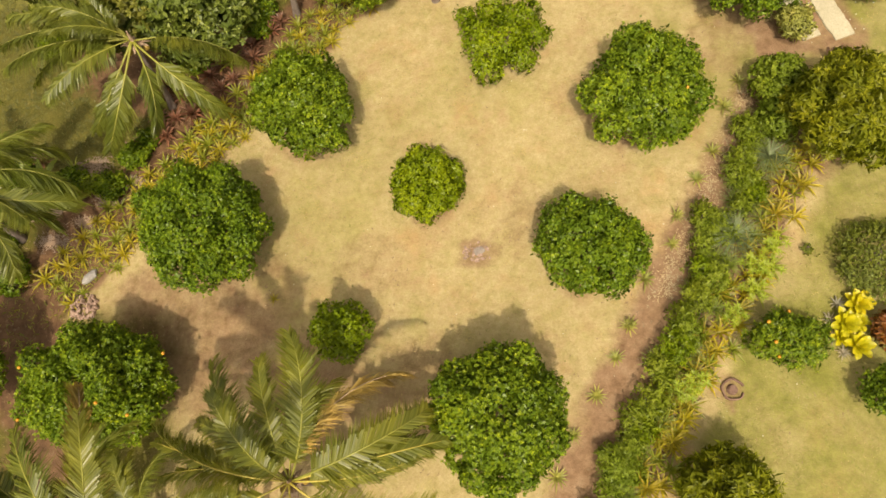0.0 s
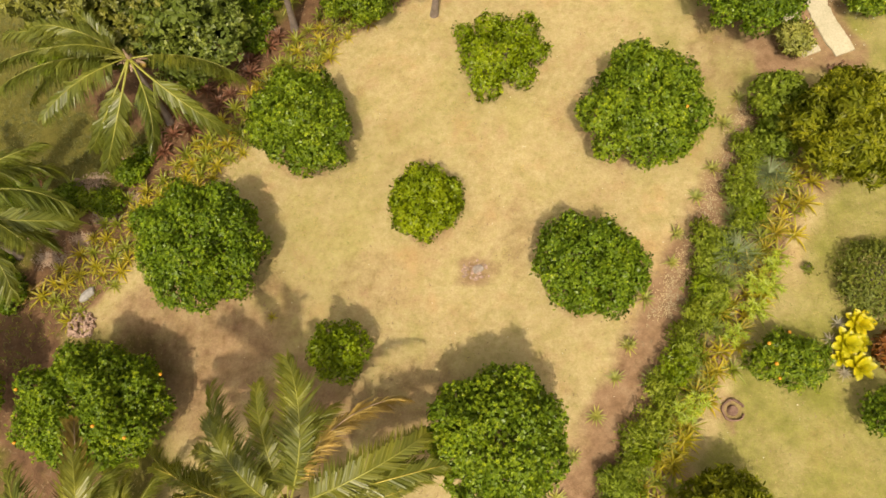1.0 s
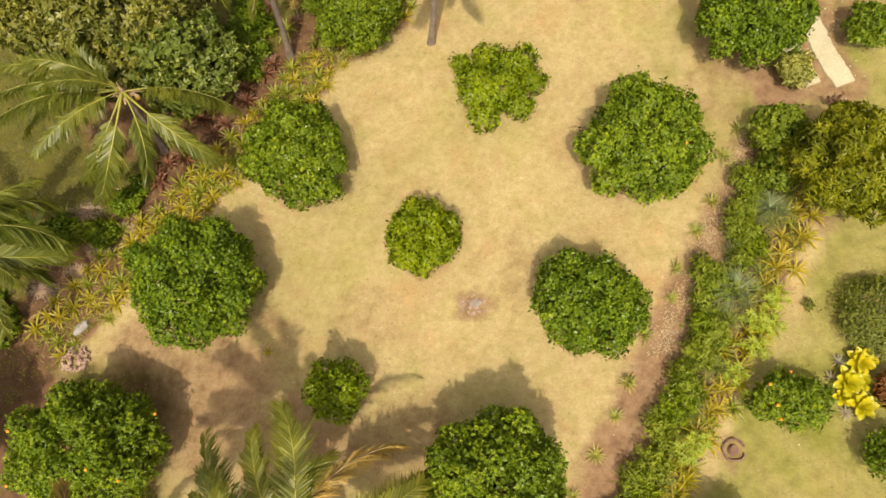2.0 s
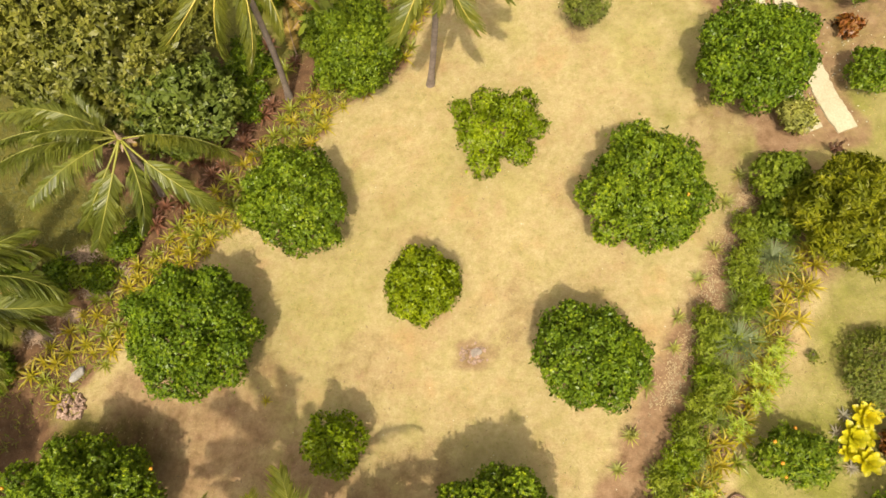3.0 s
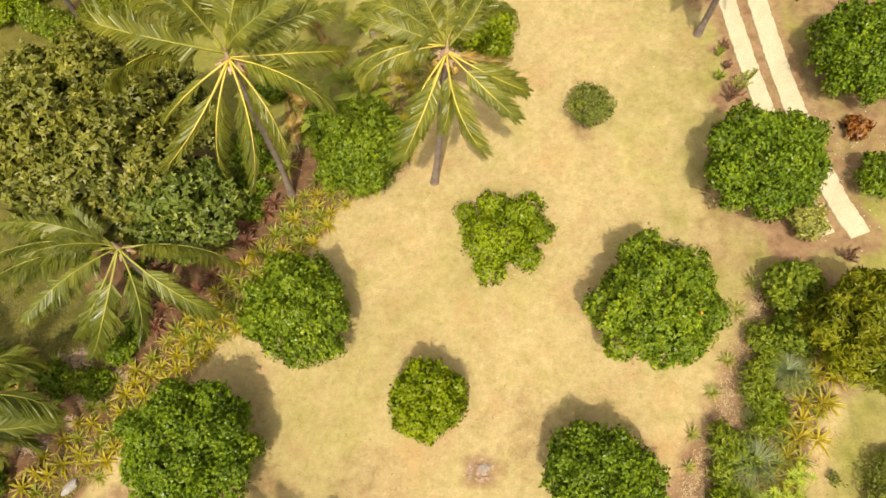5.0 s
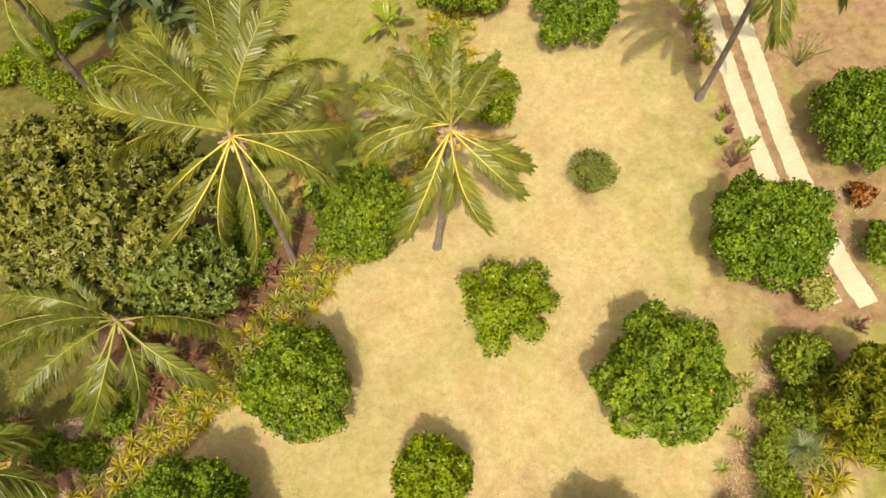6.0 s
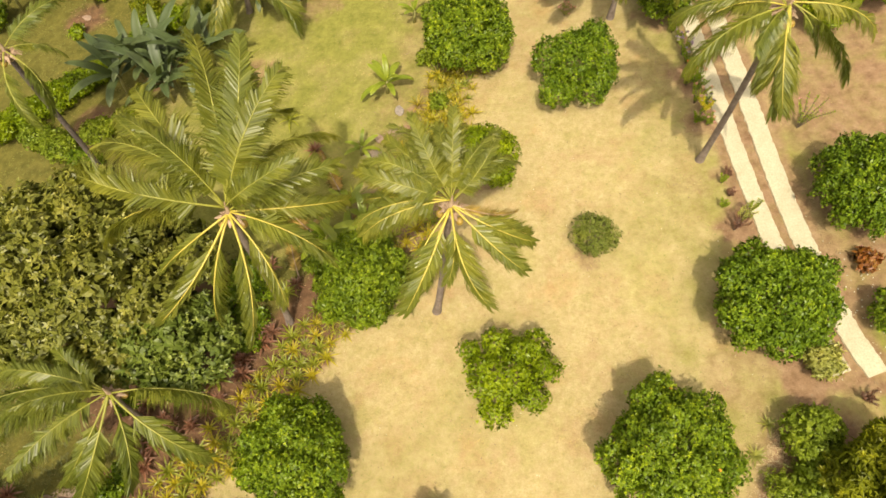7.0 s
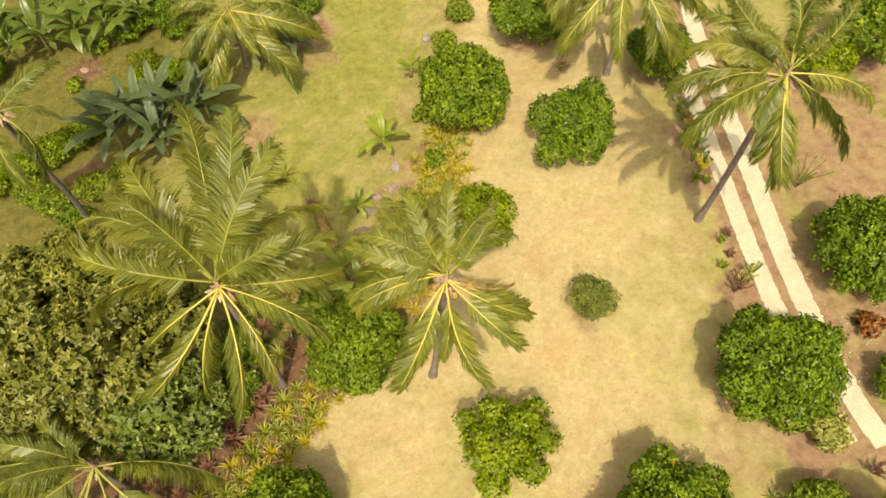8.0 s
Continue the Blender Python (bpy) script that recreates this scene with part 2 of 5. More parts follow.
def crown_lobes(rng, r, vs, count, outline=None):
    """An uneven crown: one body and lobes set round and on it. outline: how far the crown reaches at even turns from +x towards +y."""
    if outline:
        lobes = [(0, 0, 0, r * 0.7, r * 0.7, vs * 0.8)]
        for k, m in enumerate(outline):
            a = 2 * math.pi * (k + rng.uniform(-0.12, 0.12)) / len(outline)
            q = r * rng.uniform(0.2, 0.28)
            d = r * m - q - 0.1
            z = vs * (0.1 if k % 2 else -0.2)
            lobes.append((math.cos(a) * d, math.sin(a) * d, z, q, q, vs * 0.5))
            f = rng.uniform(0.5, 0.85)
            q *= rng.uniform(0.75, 1.1)
            lobes.append((math.cos(a + 0.2) * d * f, math.sin(a + 0.2) * d * f, vs * (1.0 - f) * rng.uniform(0.95, 1.4), q, q, vs * rng.uniform(0.26, 0.36)))
        return lobes + [(0.32 * r * math.cos(a), 0.32 * r * math.sin(a), vs * rng.uniform(0.55, 0.72), r * 0.2, r * 0.2, vs * 0.32) for a in (0.4, 1.7, 2.9, 4.2, 5.3)]
    lobes = [(0, 0, 0, r * 0.74, r * 0.74, vs * 0.82)]
    for k in range(count):
        a = 2 * math.pi * (k + rng.uniform(-0.3, 0.3)) / count
        q = r * rng.uniform(0.26, 0.42)
        e = rng.uniform(-0.3, 0.75)
        d = r - q * rng.uniform(0.85, 1.05)
        lobes.append((math.cos(a) * d * math.cos(e), math.sin(a) * d * math.cos(e), vs * 0.72 * math.sin(e), q, q, q * 0.9))
    for k in range(count // 3):
        a = rng.uniform(0, 6.28)
        lobes.append((math.cos(a) * r * 0.35, math.sin(a) * r * 0.35, vs * 0.62, r * 0.3, r * 0.3, vs * 0.36))
    return lobes


def trunk_mesh(rng, r, hc, vs, mat):
    """A short trunk that parts into limbs which run into the crown."""
    w = 0.05 + 0.035 * r
    fork = max(0.25, hc - vs * 0.75)
    pieces = [tube([(0, 0, -0.25), (0.02, 0, 0.05), (0.03, 0.02, fork * 0.6), (0.0, 0.03, fork)], [w * 1.5, w * 1.2, w, w * 0.95], 9)]
    for k in range(6):
        a = k * 1.047 + rng.uniform(-0.3, 0.3)
        q = r * rng.uniform(0.4, 0.6)
        z = hc + vs * rng.uniform(-0.25, 0.15)
        pieces.append(tube([(0, 0, fork * 0.85), (math.cos(a) * q * 0.4, math.sin(a) * q * 0.4, fork + (z - fork) * 0.5), (math.cos(a) * q, math.sin(a) * q, z)], [w * 0.7, w * 0.45, w * 0.15], 6))
    V, F = joined(pieces)
    return mesh_of("trunk", V, F, [mat], smooth=True)


def tree(name, seed, x, y, hc, r, vs, mat, label, category="tree", group="", lobes=None, spacing=0.19, leaf=(0.098, 0.046), each=12, fruit=0, count=11, low=-0.6, outline=None, loose=1.0):
    """A broad-leaved tree or shrub: its trunk with limbs, a crown of leaf tufts, and fruit."""
    rng = np.random.default_rng(seed)
    t = thing(name, x, y, label, category, group)
    part("trunk", trunk_mesh(rng, r, hc, vs, WOOD), t)
    lobes = lobes or crown_lobes(rng, r, vs, count, outline)
    at, out = lobe_points(rng, lobes, spacing, low)
    # some shoots stand clear of the rest
    at = at + out * (rng.normal(0, 0.3 * loose, (len(at), 1)) * spacing + np.where(rng.uniform(size=(len(at), 1)) < 0.13, rng.uniform(0.2, 0.65 * loose, (len(at), 1)) * spacing, 0))
    if r > 1.4:          # hollows between the boughs
        deep = np.array([noise.noise(Vector(p) * 1.25 + Vector((seed * 3.7, 0, 0))) for p in at])
        at = at - out * (np.clip(-0.02 - deep, 0, 0.45) * 1.1)[:, None]
    V1, F1, y1, N1 = shoot_tufts(rng, at, out, each, *leaf)
    core = 0.79 if r > 2.4 else 0.86
    inner = [(a, b, c, p * core, q * core, s * core) for a, b, c, p, q, s in lobes]
    at2, out2 = lobe_points(rng, inner, max(0.2, spacing * 0.8), -0.85, 0.3)
    V2, F2, y2 = clumps(rng, at2, out2, 8, 0.25, leaf[0] * 1.6, leaf[1] * 1.9)
    N2 = unit(np.repeat(unit(out2 + np.array((0, 0, 0.5))), 32, 0) + np.repeat(rng.normal(0, 0.5, (8 * len(at2), 3)), 4, 0))
    V = np.concatenate([V1, V2]) + np.array((0, 0, hc))
    me = mesh_of("crown", V, np.concatenate([F1, F2 + len(V1)]), [mat], smooth=True)
    me.normals_split_custom_set_from_vertices(np.concatenate([N1, N2]).tolist())     # leaves shade as rounded tufts
    me.attributes.new("young", "FLOAT", "POINT").data.foreach_set("value", np.concatenate([y1, y2 * 0]).astype(np.float32))
    crown = part("crown", me, t)
    if fruit:
        pick = rng.choice(len(at), min(fruit, len(at)), replace=False)
        for i in pick:
            o = part("fruit", FRUIT_MESH, crown, "ripe orange fruit")
            o.location = at[i] + out[i] * 0.08 + np.array((0, 0, hc))
    return t


bm = bmesh.new()
bmesh.ops.create_uvsphere(bm, u_segments=10, v_segments=7, radius=0.065)
FRUIT_MESH = bpy.data.meshes.new("fruit")
bm.to_mesh(FRUIT_MESH)
bm.free()
FRUIT_MESH.materials.append(FRUIT)
FRUIT_MESH.shade_smooth()


# ---- ground ----
def away(X, Y, line):
    """Distance to a line of points, the side of it (plus on its right), and how far along."""
    best, side, along = np.full(X.shape, 1e9), np.zeros(X.shape), np.zeros(X.shape)
    for i in range(len(line) - 1):
        a, b = np.array(line[i], float), np.array(line[i + 1], float)
        d = b - a
        t = np.clip(((X - a[0]) * d[0] + (Y - a[1]) * d[1]) / (d @ d), 0, 1)
        dist = np.hypot(X - a[0] - t * d[0], Y - a[1] - t * d[1])
        nearer = dist < best
        best = np.where(nearer, dist, best)
        side = np.where(nearer, np.sign((X - a[0]) * d[1] - (Y - a[1]) * d[0]), side)
        along = np.where(nearer, i + t, along)
    return best, side, along


LEFT_EDGE = [(-26, 2.0), (-20.4, 7.4), (-17.9, 9.9), (-14.1, 14.2), (-12.7, 15.6), (-9.6, 19.4), (-8.2, 21.0), (-5.6, 22.8), (-3.9, 27), (-3.4, 31), (-3.1, 34.8), (-2.6, 39.5), (-1.5, 47)]
LEFT_BACK = [(-29, 5.0), (-22.8, 9.3), (-19.9, 12.2), (-18.2, 13.8), (-15.2, 16.5), (-12.7, 19.5), (-10.9, 22.1), (-8.0, 26), (-7.0, 30), (-6.9, 34.5), (-5.2, 40), (-4.5, 47)]
RIGHT_EDGE = [(-1.0, -4), (0.9, -0.3), (2.2, 1.8), (3.7, 5.1), (5.0, 7.7), (6.6, 10.7), (8.1, 13.9), (9.3, 16.7)]
SOIL_EDGE = [(-2.6, -4), (-0.8, -0.5), (0.1, 1.0), (1.1, 3.1), (2.2, 5.2), (3.5, 7.8), (5.3, 10.8), (7.2, 13.9), (8.4, 16.8), (9.5, 18.4)]
HEDGE_BACK = [(2.2, -4), (4.0, 0.6), (5.3, 3.0), (6.9, 5.4), (9.0, 8.9), (10.2, 10.9), (11.2, 13.5), (11.8, 16.5)]
STRIP_A = [(11.4, 17.65), (10.85, 19.3), (10.55, 21.0), (10.17, 23.9), (9.9, 26.2), (9.62, 29.5), (9.38, 32.9), (9.0, 39.2)]
STRIP_B = [(12.66, 17.55), (12.12, 19.2), (11.6, 22.0), (11.17, 25.7), (10.96, 28.9), (10.7, 33.2), (10.3, 38.5), (10.0, 48)]


def soft(v, lo, hi):
    t = np.clip((v - lo) / (hi - lo), 0, 1)
    return t * t * (3 - 2 * t)


def covers(X, Y, spots):
    """How far soil and green grass cover the ground at each place, and how far painted shade darkens it."""
    rough = np.array([noise.noise((x * 0.8, y * 0.8, 3.0)) for x, y in zip(X.ravel(), Y.ravel())]).reshape(X.shape)
    broad = np.array([noise.noise((x * 0.17, y * 0.17, 7.0)) for x, y in zip(X.ravel(), Y.ravel())]).reshape(X.shape)
    wob = 0.45 * rough
    ld, ls, la = away(X, Y, LEFT_EDGE)
    bd, bs, ba_ = away(X, Y, LEFT_BACK)
    rd, rs, ra = away(X, Y, SOIL_EDGE)
    hd, hs, ha = away(X, Y, HEDGE_BACK)
    left = ld * ls + wob          # plus: orchard side
    back = bd * bs + wob
    right = rd * rs + wob         # plus: past the edge of the right bed
    hedge = hd * hs + wob
    soil = soft(-left, -0.25, 0.35) * soft(back, -1.6, -0.2) * (1 - 0.66 * soft(Y, 25.0, 29.0))
    south = soft(-Y, -17.2, -15.0)
    soil = np.maximum(soil, soft(right, -0.6, 1.1) * soft(-hedge, -0.2, 0.6) * south)
    sa, _, _ = away(X, Y, STRIP_A)
    sb, sbs, _ = away(X, Y, STRIP_B)
    soil = np.maximum(soil, 0.72 * soft(-(np.minimum(sa, sb) + 0.5 * wob), -1.25, -0.7))
    dx, dy = X + 17.6, Y - 20.8
    soil = np.maximum(soil, soft(-(np.hypot(dx * 0.75, dy) + wob * 2), -4.7, -3.2))
    fine = np.array([noise.noise((x * 2.3, y * 2.3, 11.0)) for x, y in zip(X.ravel(), Y.ravel())]).reshape(X.shape)
    for x, y, r, k in spots:
        soil = np.maximum(soil, k * soft(-(np.hypot(X - x, Y - y) + wob + 0.5 * fine), -r, -r * 0.4))
    green = soft(-back, 0.2, 1.6) * (0.85 - 0.2 * soft(Y, 27.0, 32.0) * soft(broad, -0.15, 0.2))
    green = np.maximum(green, 0.6 * soft(hedge, 0.0, 1.0))
    green = np.maximum(green, 0.65 * soft(-left, 0.0, 0.8) * soft(Y, 28.0, 31.0))
    green = np.maximum(green, 0.6 * soft(sb * sbs + wob, 0.7, 1.8) * soft(Y, 17.0, 19.0))
    green = np.maximum(green, 0.3 * soft(X + 2 * wob, 2.5, 7.5) * soft(Y + 2 * wob, 13.0, 18.0))
    green = np.clip(green + 0.3 * rough * (green > 0.2) + 0.24 * soft(broad, 0.02, 0.35) * (1 - green), 0, 1)
    # shade on the left side, painted into the ground colour through this mask
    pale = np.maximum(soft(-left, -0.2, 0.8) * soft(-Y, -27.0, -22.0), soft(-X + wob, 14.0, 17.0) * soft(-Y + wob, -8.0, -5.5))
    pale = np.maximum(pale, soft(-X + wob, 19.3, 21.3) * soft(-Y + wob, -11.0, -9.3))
    # the far lawn also darkens further left
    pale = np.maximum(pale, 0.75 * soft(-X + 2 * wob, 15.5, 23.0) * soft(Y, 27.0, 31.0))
    return soil, green, pale, rough


def make_ground(spots):
    fx = np.concatenate([[-900, -300, -120, -70, -55], np.arange(-45, 30.01, 0.3), [38, 50, 70, 120, 300, 900]])
    fy = np.concatenate([[-900, -300, -100, -40, -22], np.arange(-12, 62.01, 0.3), [70, 90, 140, 300, 900]])
    X, Y = np.meshgrid(fx, fy)
    soil, green, pale, rough = covers(X, Y, spots)
    Z = SLOPE * np.clip(X, -70, 70) + 0.03 * rough - 0.02
    V = np.stack([X, Y, Z], -1).reshape(-1, 3)
    ny, nx = X.shape
    k = (np.arange(ny - 1)[:, None] * nx + np.arange(nx - 1)[None]).ravel()[:, None]
    me = mesh_of("ground", V, k + np.array([[0, 1, nx + 1, nx]]), [GROUND], smooth=True)
    at = me.color_attributes.new("cover", "FLOAT_COLOR", "POINT")
    at.data.foreach_set("color", np.stack([soil, green, pale, np.ones_like(soil)], -1).astype(np.float32).ravel())
    return tagged(new("ground", me), "sloping dry orchard lawn with bare reddish soil beds", "ground", kind="structure")


GROUND, nt, bsdf, out = material("lawn_and_soil")
geo = nt.nodes.new("ShaderNodeNewGeometry").outputs["Position"]
cov = nt.nodes.new("ShaderNodeVertexColor")
cov.layer_name = "cover"
sep = nt.nodes.new("ShaderNodeSeparateColor")
nt.links.new(cov.outputs[0], sep.inputs[0])
shift = node(nt, "ShaderNodeMapping", Location=(31.0, 17.0, 5.0))
nt.links.new(geo, shift.inputs["Vector"])
shifted = shift.outputs[0]
n_big = noise_tex(nt, 0.35, 4.0, 0.6, geo)
n_mid = noise_tex(nt, 1.9, 5.0, 0.65, geo)
n_fine = noise_tex(nt, 11.0, 5.0, 0.7, geo)
n_blade = noise_tex(nt, 42.0, 3.0, 0.6, geo)
straw = ramp(nt, n_mid, [(0.22, (0.365, 0.284, 0.132)), (0.5, (0.424, 0.339, 0.167)), (0.78, (0.47, 0.385, 0.203))])
tint = ramp(nt, n_big, [(0.33, (0.92, 0.97, 0.82)), (0.45, (1.0, 1.0, 1.0)), (0.55, (1.0, 1.0, 1.0)), (0.68, (1.0, 0.86, 0.82))])
straw = mixed(nt, 1.0, straw, tint, "MULTIPLY")
n_patch = noise_tex(nt, 1.25, 7.0, 0.68, geo)
n_wear = noise_tex(nt, 0.55, 7.0, 0.66, shifted)
straw = mixed(nt, ramp(nt, n_patch, [(0.48, (0, 0, 0)), (0.68, (0.7, 0.7, 0.7))]), straw, (0.30, 0.262, 0.092))          # grass that is still green
straw = mixed(nt, ramp(nt, n_wear, [(0.5, (0, 0, 0)), (0.72, (0.7, 0.7, 0.7))]), straw, (0.36, 0.225, 0.12))          # worn, earthy patches
n_turf = noise_tex(nt, 3.4, 6.0, 0.7, shifted)
n_scuff = noise_tex(nt, 4.3, 6.0, 0.7, geo)
straw = mixed(nt, ramp(nt, n_turf, [(0.5, (0, 0, 0)), (0.68, (0.5, 0.5, 0.5))]), straw, (0.315, 0.275, 0.095))
straw = mixed(nt, ramp(nt, n_scuff, [(0.52, (0, 0, 0)), (0.7, (0.32, 0.32, 0.32))]), straw, (0.42, 0.285, 0.165))
greens = ramp(nt, n_mid, [(0.3, (0.155, 0.158, 0.031)), (0.7, (0.262, 0.254, 0.06))])
earth = ramp(nt, n_mid, [(0.28, (0.17, 0.10, 0.054)), (0.5, (0.265, 0.165, 0.095)), (0.75, (0.34, 0.23, 0.14))])


def calc(how, a, b):
    m = nt.nodes.new("ShaderNodeMath")
    m.operation, m.use_clamp = how, True
    for sock, value in zip(m.inputs, (a, b)):
        if isinstance(value, bpy.types.NodeSocket):
            nt.links.new(value, sock)
        else:
            sock.default_value = value
    return m.outputs[0]


def edge(value, wob, lo, hi):
    """A mask with a ragged edge."""
    s = calc("ADD", value, calc("MULTIPLY", calc("SUBTRACT", wob, 0.35), 0.9))
    return ramp(nt, s, [(lo, (0, 0, 0)), (hi, (1, 1, 1))])


col = mixed(nt, edge(sep.outputs[1], n_fine, 0.25, 0.95), straw, greens)
# soil and rough grass with the left side's shade mixed into their colour
shaded_soil = ramp(nt, n_mid, [(0.3, (0.085, 0.047, 0.026)), (0.7, (0.205, 0.118, 0.064))])
earth = mixed(nt, edge(sep.outputs[2], n_fine, 0.3, 0.9), earth, shaded_soil)
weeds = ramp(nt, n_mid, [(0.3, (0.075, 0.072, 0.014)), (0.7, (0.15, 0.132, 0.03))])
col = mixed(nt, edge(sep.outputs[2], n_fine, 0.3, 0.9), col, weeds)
col = mixed(nt, edge(sep.outputs[0], n_patch, 0.36, 0.92), col, earth)
streaks = ramp(nt, noise_tex(nt, 4.2, 6.0, 0.7, geo), [(0.3, (0.86, 0.84, 0.79)), (0.5, (1.0, 1.0, 1.0)), (0.72, (1.1, 1.1, 1.1))])
col = mixed(nt, 1.0, col, streaks, "MULTIPLY")
tufts = ramp(nt, n_fine, [(0.3, (0.86, 0.85, 0.81)), (0.68, (1.08, 1.08, 1.08))])
blades = ramp(nt, n_blade, [(0.3, (0.9, 0.9, 0.88)), (0.7, (1.08, 1.08, 1.08))])
col = mixed(nt, 1.0, mixed(nt, 1.0, col, tufts, "MULTIPLY"), blades, "MULTIPLY")
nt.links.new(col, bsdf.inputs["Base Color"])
bsdf.inputs["Roughness"].default_value = 0.95
bsdf.inputs["Specular IOR Level"].default_value = 0.15
bump(nt, bsdf, n_fine, 0.7, 0.05)


# ---- orchard trees: x, y, height of the crown's middle, radius, half height, kind, fruit ----
ORCHARD = [
    (-9.99, 15.05, 2.5, 2.24, 1.80, CITRUS, 0, (0.92, 0.92, 0.97, 1.05, 1.08, 1.1, 0.96, 1.01, 1.03, 1.04, 0.92, 0.96, 1.03, 1.1, 1.14, 1.02)),
    (-13.72, 9.7, 2.8, 2.68, 2.1, CITRUS, 0, (1.01, 0.93, 0.99, 1.02, 0.98, 1.06, 1.03, 1.08, 0.96, 0.92, 0.98, 1.05, 1.04, 0.96, 1.06, 0.98)),
    (-17.23, 3.42, 2.8, 2.64, 2.1, CITRUS, 8, (1.09, 1.04, 1.02, 0.83, 0.98, 1.02, 0.89, 1.13, 1.11, 1.07, 1.0, 0.91, 0.89, 0.96, 1.04, 1.08)),
    (-7.98, 5.4, 1.9, 1.16, 1.2, LIME, 0, None),
    (-2.25, 2.05, 3.1, 2.5, 2.3, CITRUS, 0, (0.98, 1.0, 0.98, 1.08, 1.05, 0.9, 1.05, 1.02, 1.0, 0.88, 0.95, 1.07, 1.12, 1.01, 0.95, 0.98)),
]
ORCHARD += [
    (1.41, 8.34, 1.9, 2.06, 1.45, CITRUS, 2, (1.13, 0.95, 0.93, 0.92, 0.96, 1.06, 1.11, 1.02, 1.04, 0.99, 0.95, 1.0, 0.85, 1.09, 1.02, 1.06)),
    (-4.77, 11.42, 1.6, 1.52, 1.35, LIME, 0, (1.04, 1.08, 1.02, 0.96, 1.08, 1.03, 0.96, 0.97, 1.0, 0.97, 1.08, 1.05, 1.08, 0.93, 0.92, 1.0)),
    (3.83, 14.62, 2.35, 2.58, 1.95, CITRUS, 5, (0.95, 0.88, 1.14, 0.9, 1.17, 1.01, 0.84, 0.85, 1.05, 1.0, 1.08, 0.96, 0.98, 1.04, 1.0, 1.02)),
    (-23.4, 3.9, 3.2, 2.1, 2.1, CITRUS, 0, None),
    (8.74, 20.25, 2.1, 2.4, 1.85, CITRUS, 0, (1.05, 1.11, 1.12, 0.83, 0.85, 1.03, 1.02, 1.04, 0.95, 1.1, 1.04, 0.93, 1.03, 0.92, 1.02, 0.98)),
]
ORCHARD += [
    (13.75, 25.1, 1.8, 2.3, 1.80, CITRUS, 0, (1.0, 0.93, 1.05, 1.0, 0.85, 1.05, 1.1, 0.94, 1.0, 0.88, 1.05, 1.0, 0.95, 1.04, 0.92, 1.05)),
    (-7.75, 22.6, 2.1, 2.25, 1.95, MIDGREEN, 0, (0.92, 0.98, 0.9, 1.04, 1.1, 0.92, 0.98, 1.05, 0.86, 0.92, 1.06, 1.0, 0.98, 1.08, 0.9, 0.86)),
    (-2.62, 36.55, 2.0, 2.6, 1.95, CITRUS, 0, (0.92, 0.9, 1.0, 0.92, 1.02, 1.08, 0.9, 1.0, 0.92, 0.98, 1.0, 1.1, 0.86, 1.12, 1.06, 0.98)),
    (-2.0, 28.6, 1.6, 1.6, 1.50, LIME, 0, None),
    (1.25, 41.72, 1.9, 2.35, 1.75, CITRUS, 0, None),
    (7.50, 37.75, 1.4, 1.75, 1.30, CITRUS, 0, None),
    (17.64, 37.25, 1.8, 2.0, 1.70, CITRUS, 0, None),
]
spots = [(x, y, r * 0.95, 0.75) for x, y, hc, r, *_ in ORCHARD]
# bare soil: x, y, radius, how bare
SOIL_IN_LAWN = [(-2.65, 8.95, 1.25, 0.6), (-4.2, 10.6, 2.0, 0.3), (2.45, 23.6, 0.9, 0.55), (7.6, 17.6, 2.2, 0.42), (10.0, 16.9, 1.5, 0.8), (8.9, 18.5, 1.7, 0.42), (-9.5, 3.2, 4.0, 0.66), (-5.0, 3.2, 3.4, 0.54), (-11.5, 7.4, 3.0, 0.5), (-7.2, 8.6, 2.6, 0.36), (-1.2, 10.2, 2.6, 0.36)]
SOIL_BY_DRIVE = [(6.4, 3.16, 0.9, 0.6), (8.9, 24.6, 1.3, 0.9), (8.7, 32.5, 1.2, 0.8), (8.6, 27.5, 0.9, 0.6), (13.3, 21.5, 3.0, 0.56), (13.6, 31.5, 2.2, 0.4), (14.8, 25.2, 2.9, 0.65), (10.2, 17.6, 1.3, 0.55), (10.6, 13.0, 2.4, 0.9), (14.8, 30.5, 4.8, 0.68), (16.0, 36.0, 5.0, 0.65), (14.5, 24.0, 4.0, 0.64), (8.3, 33.5, 1.3, 0.75), (8.4, 30.6, 1.2, 0.75), (7.3, 26.5, 2.2, 0.3), (7.4, 33.5, 2.4, 0.35)]
SOIL_FAR = [(-14.6, 36.6, 2.2, 0.62), (-26.6, 43.6, 1.9, 0.8), (-24, 34.8, 2.0, 0.8), (-12.2, 44.4, 2.6, 0.85), (-11, 42, 2.0, 0.45), (-20.5, 38.6, 2.4, 0.8)]
SOIL_LEFT = [(-16.4, 17.4, 1.5, 0.8), (-21.0, 11.8, 2.6, 0.9), (-22.5, 5.5, 3.2, 0.9), (-17.5, 4.2, 3.6, 0.55), (-20.0, 1.5, 3.6, 0.8), (-21.5, 3.8, 3.0, 0.9), (-14.6, 5.0, 1.8, 0.5), (-13.5, 5.5, 4.8, 0.62), (-16.5, 7.6, 3.0, 0.62)]
PATH_SOIL = [(-6.6, 28.6, 0.7, 0.8), (-6.1, 30.2, 0.75, 0.85), (-5.6, 31.8, 0.7, 0.85), (-5.2, 33.2, 0.6, 0.8), (-4.9, 34.4, 0.5, 0.7), (-4.1, 32.6, 0.9, 0.6)]
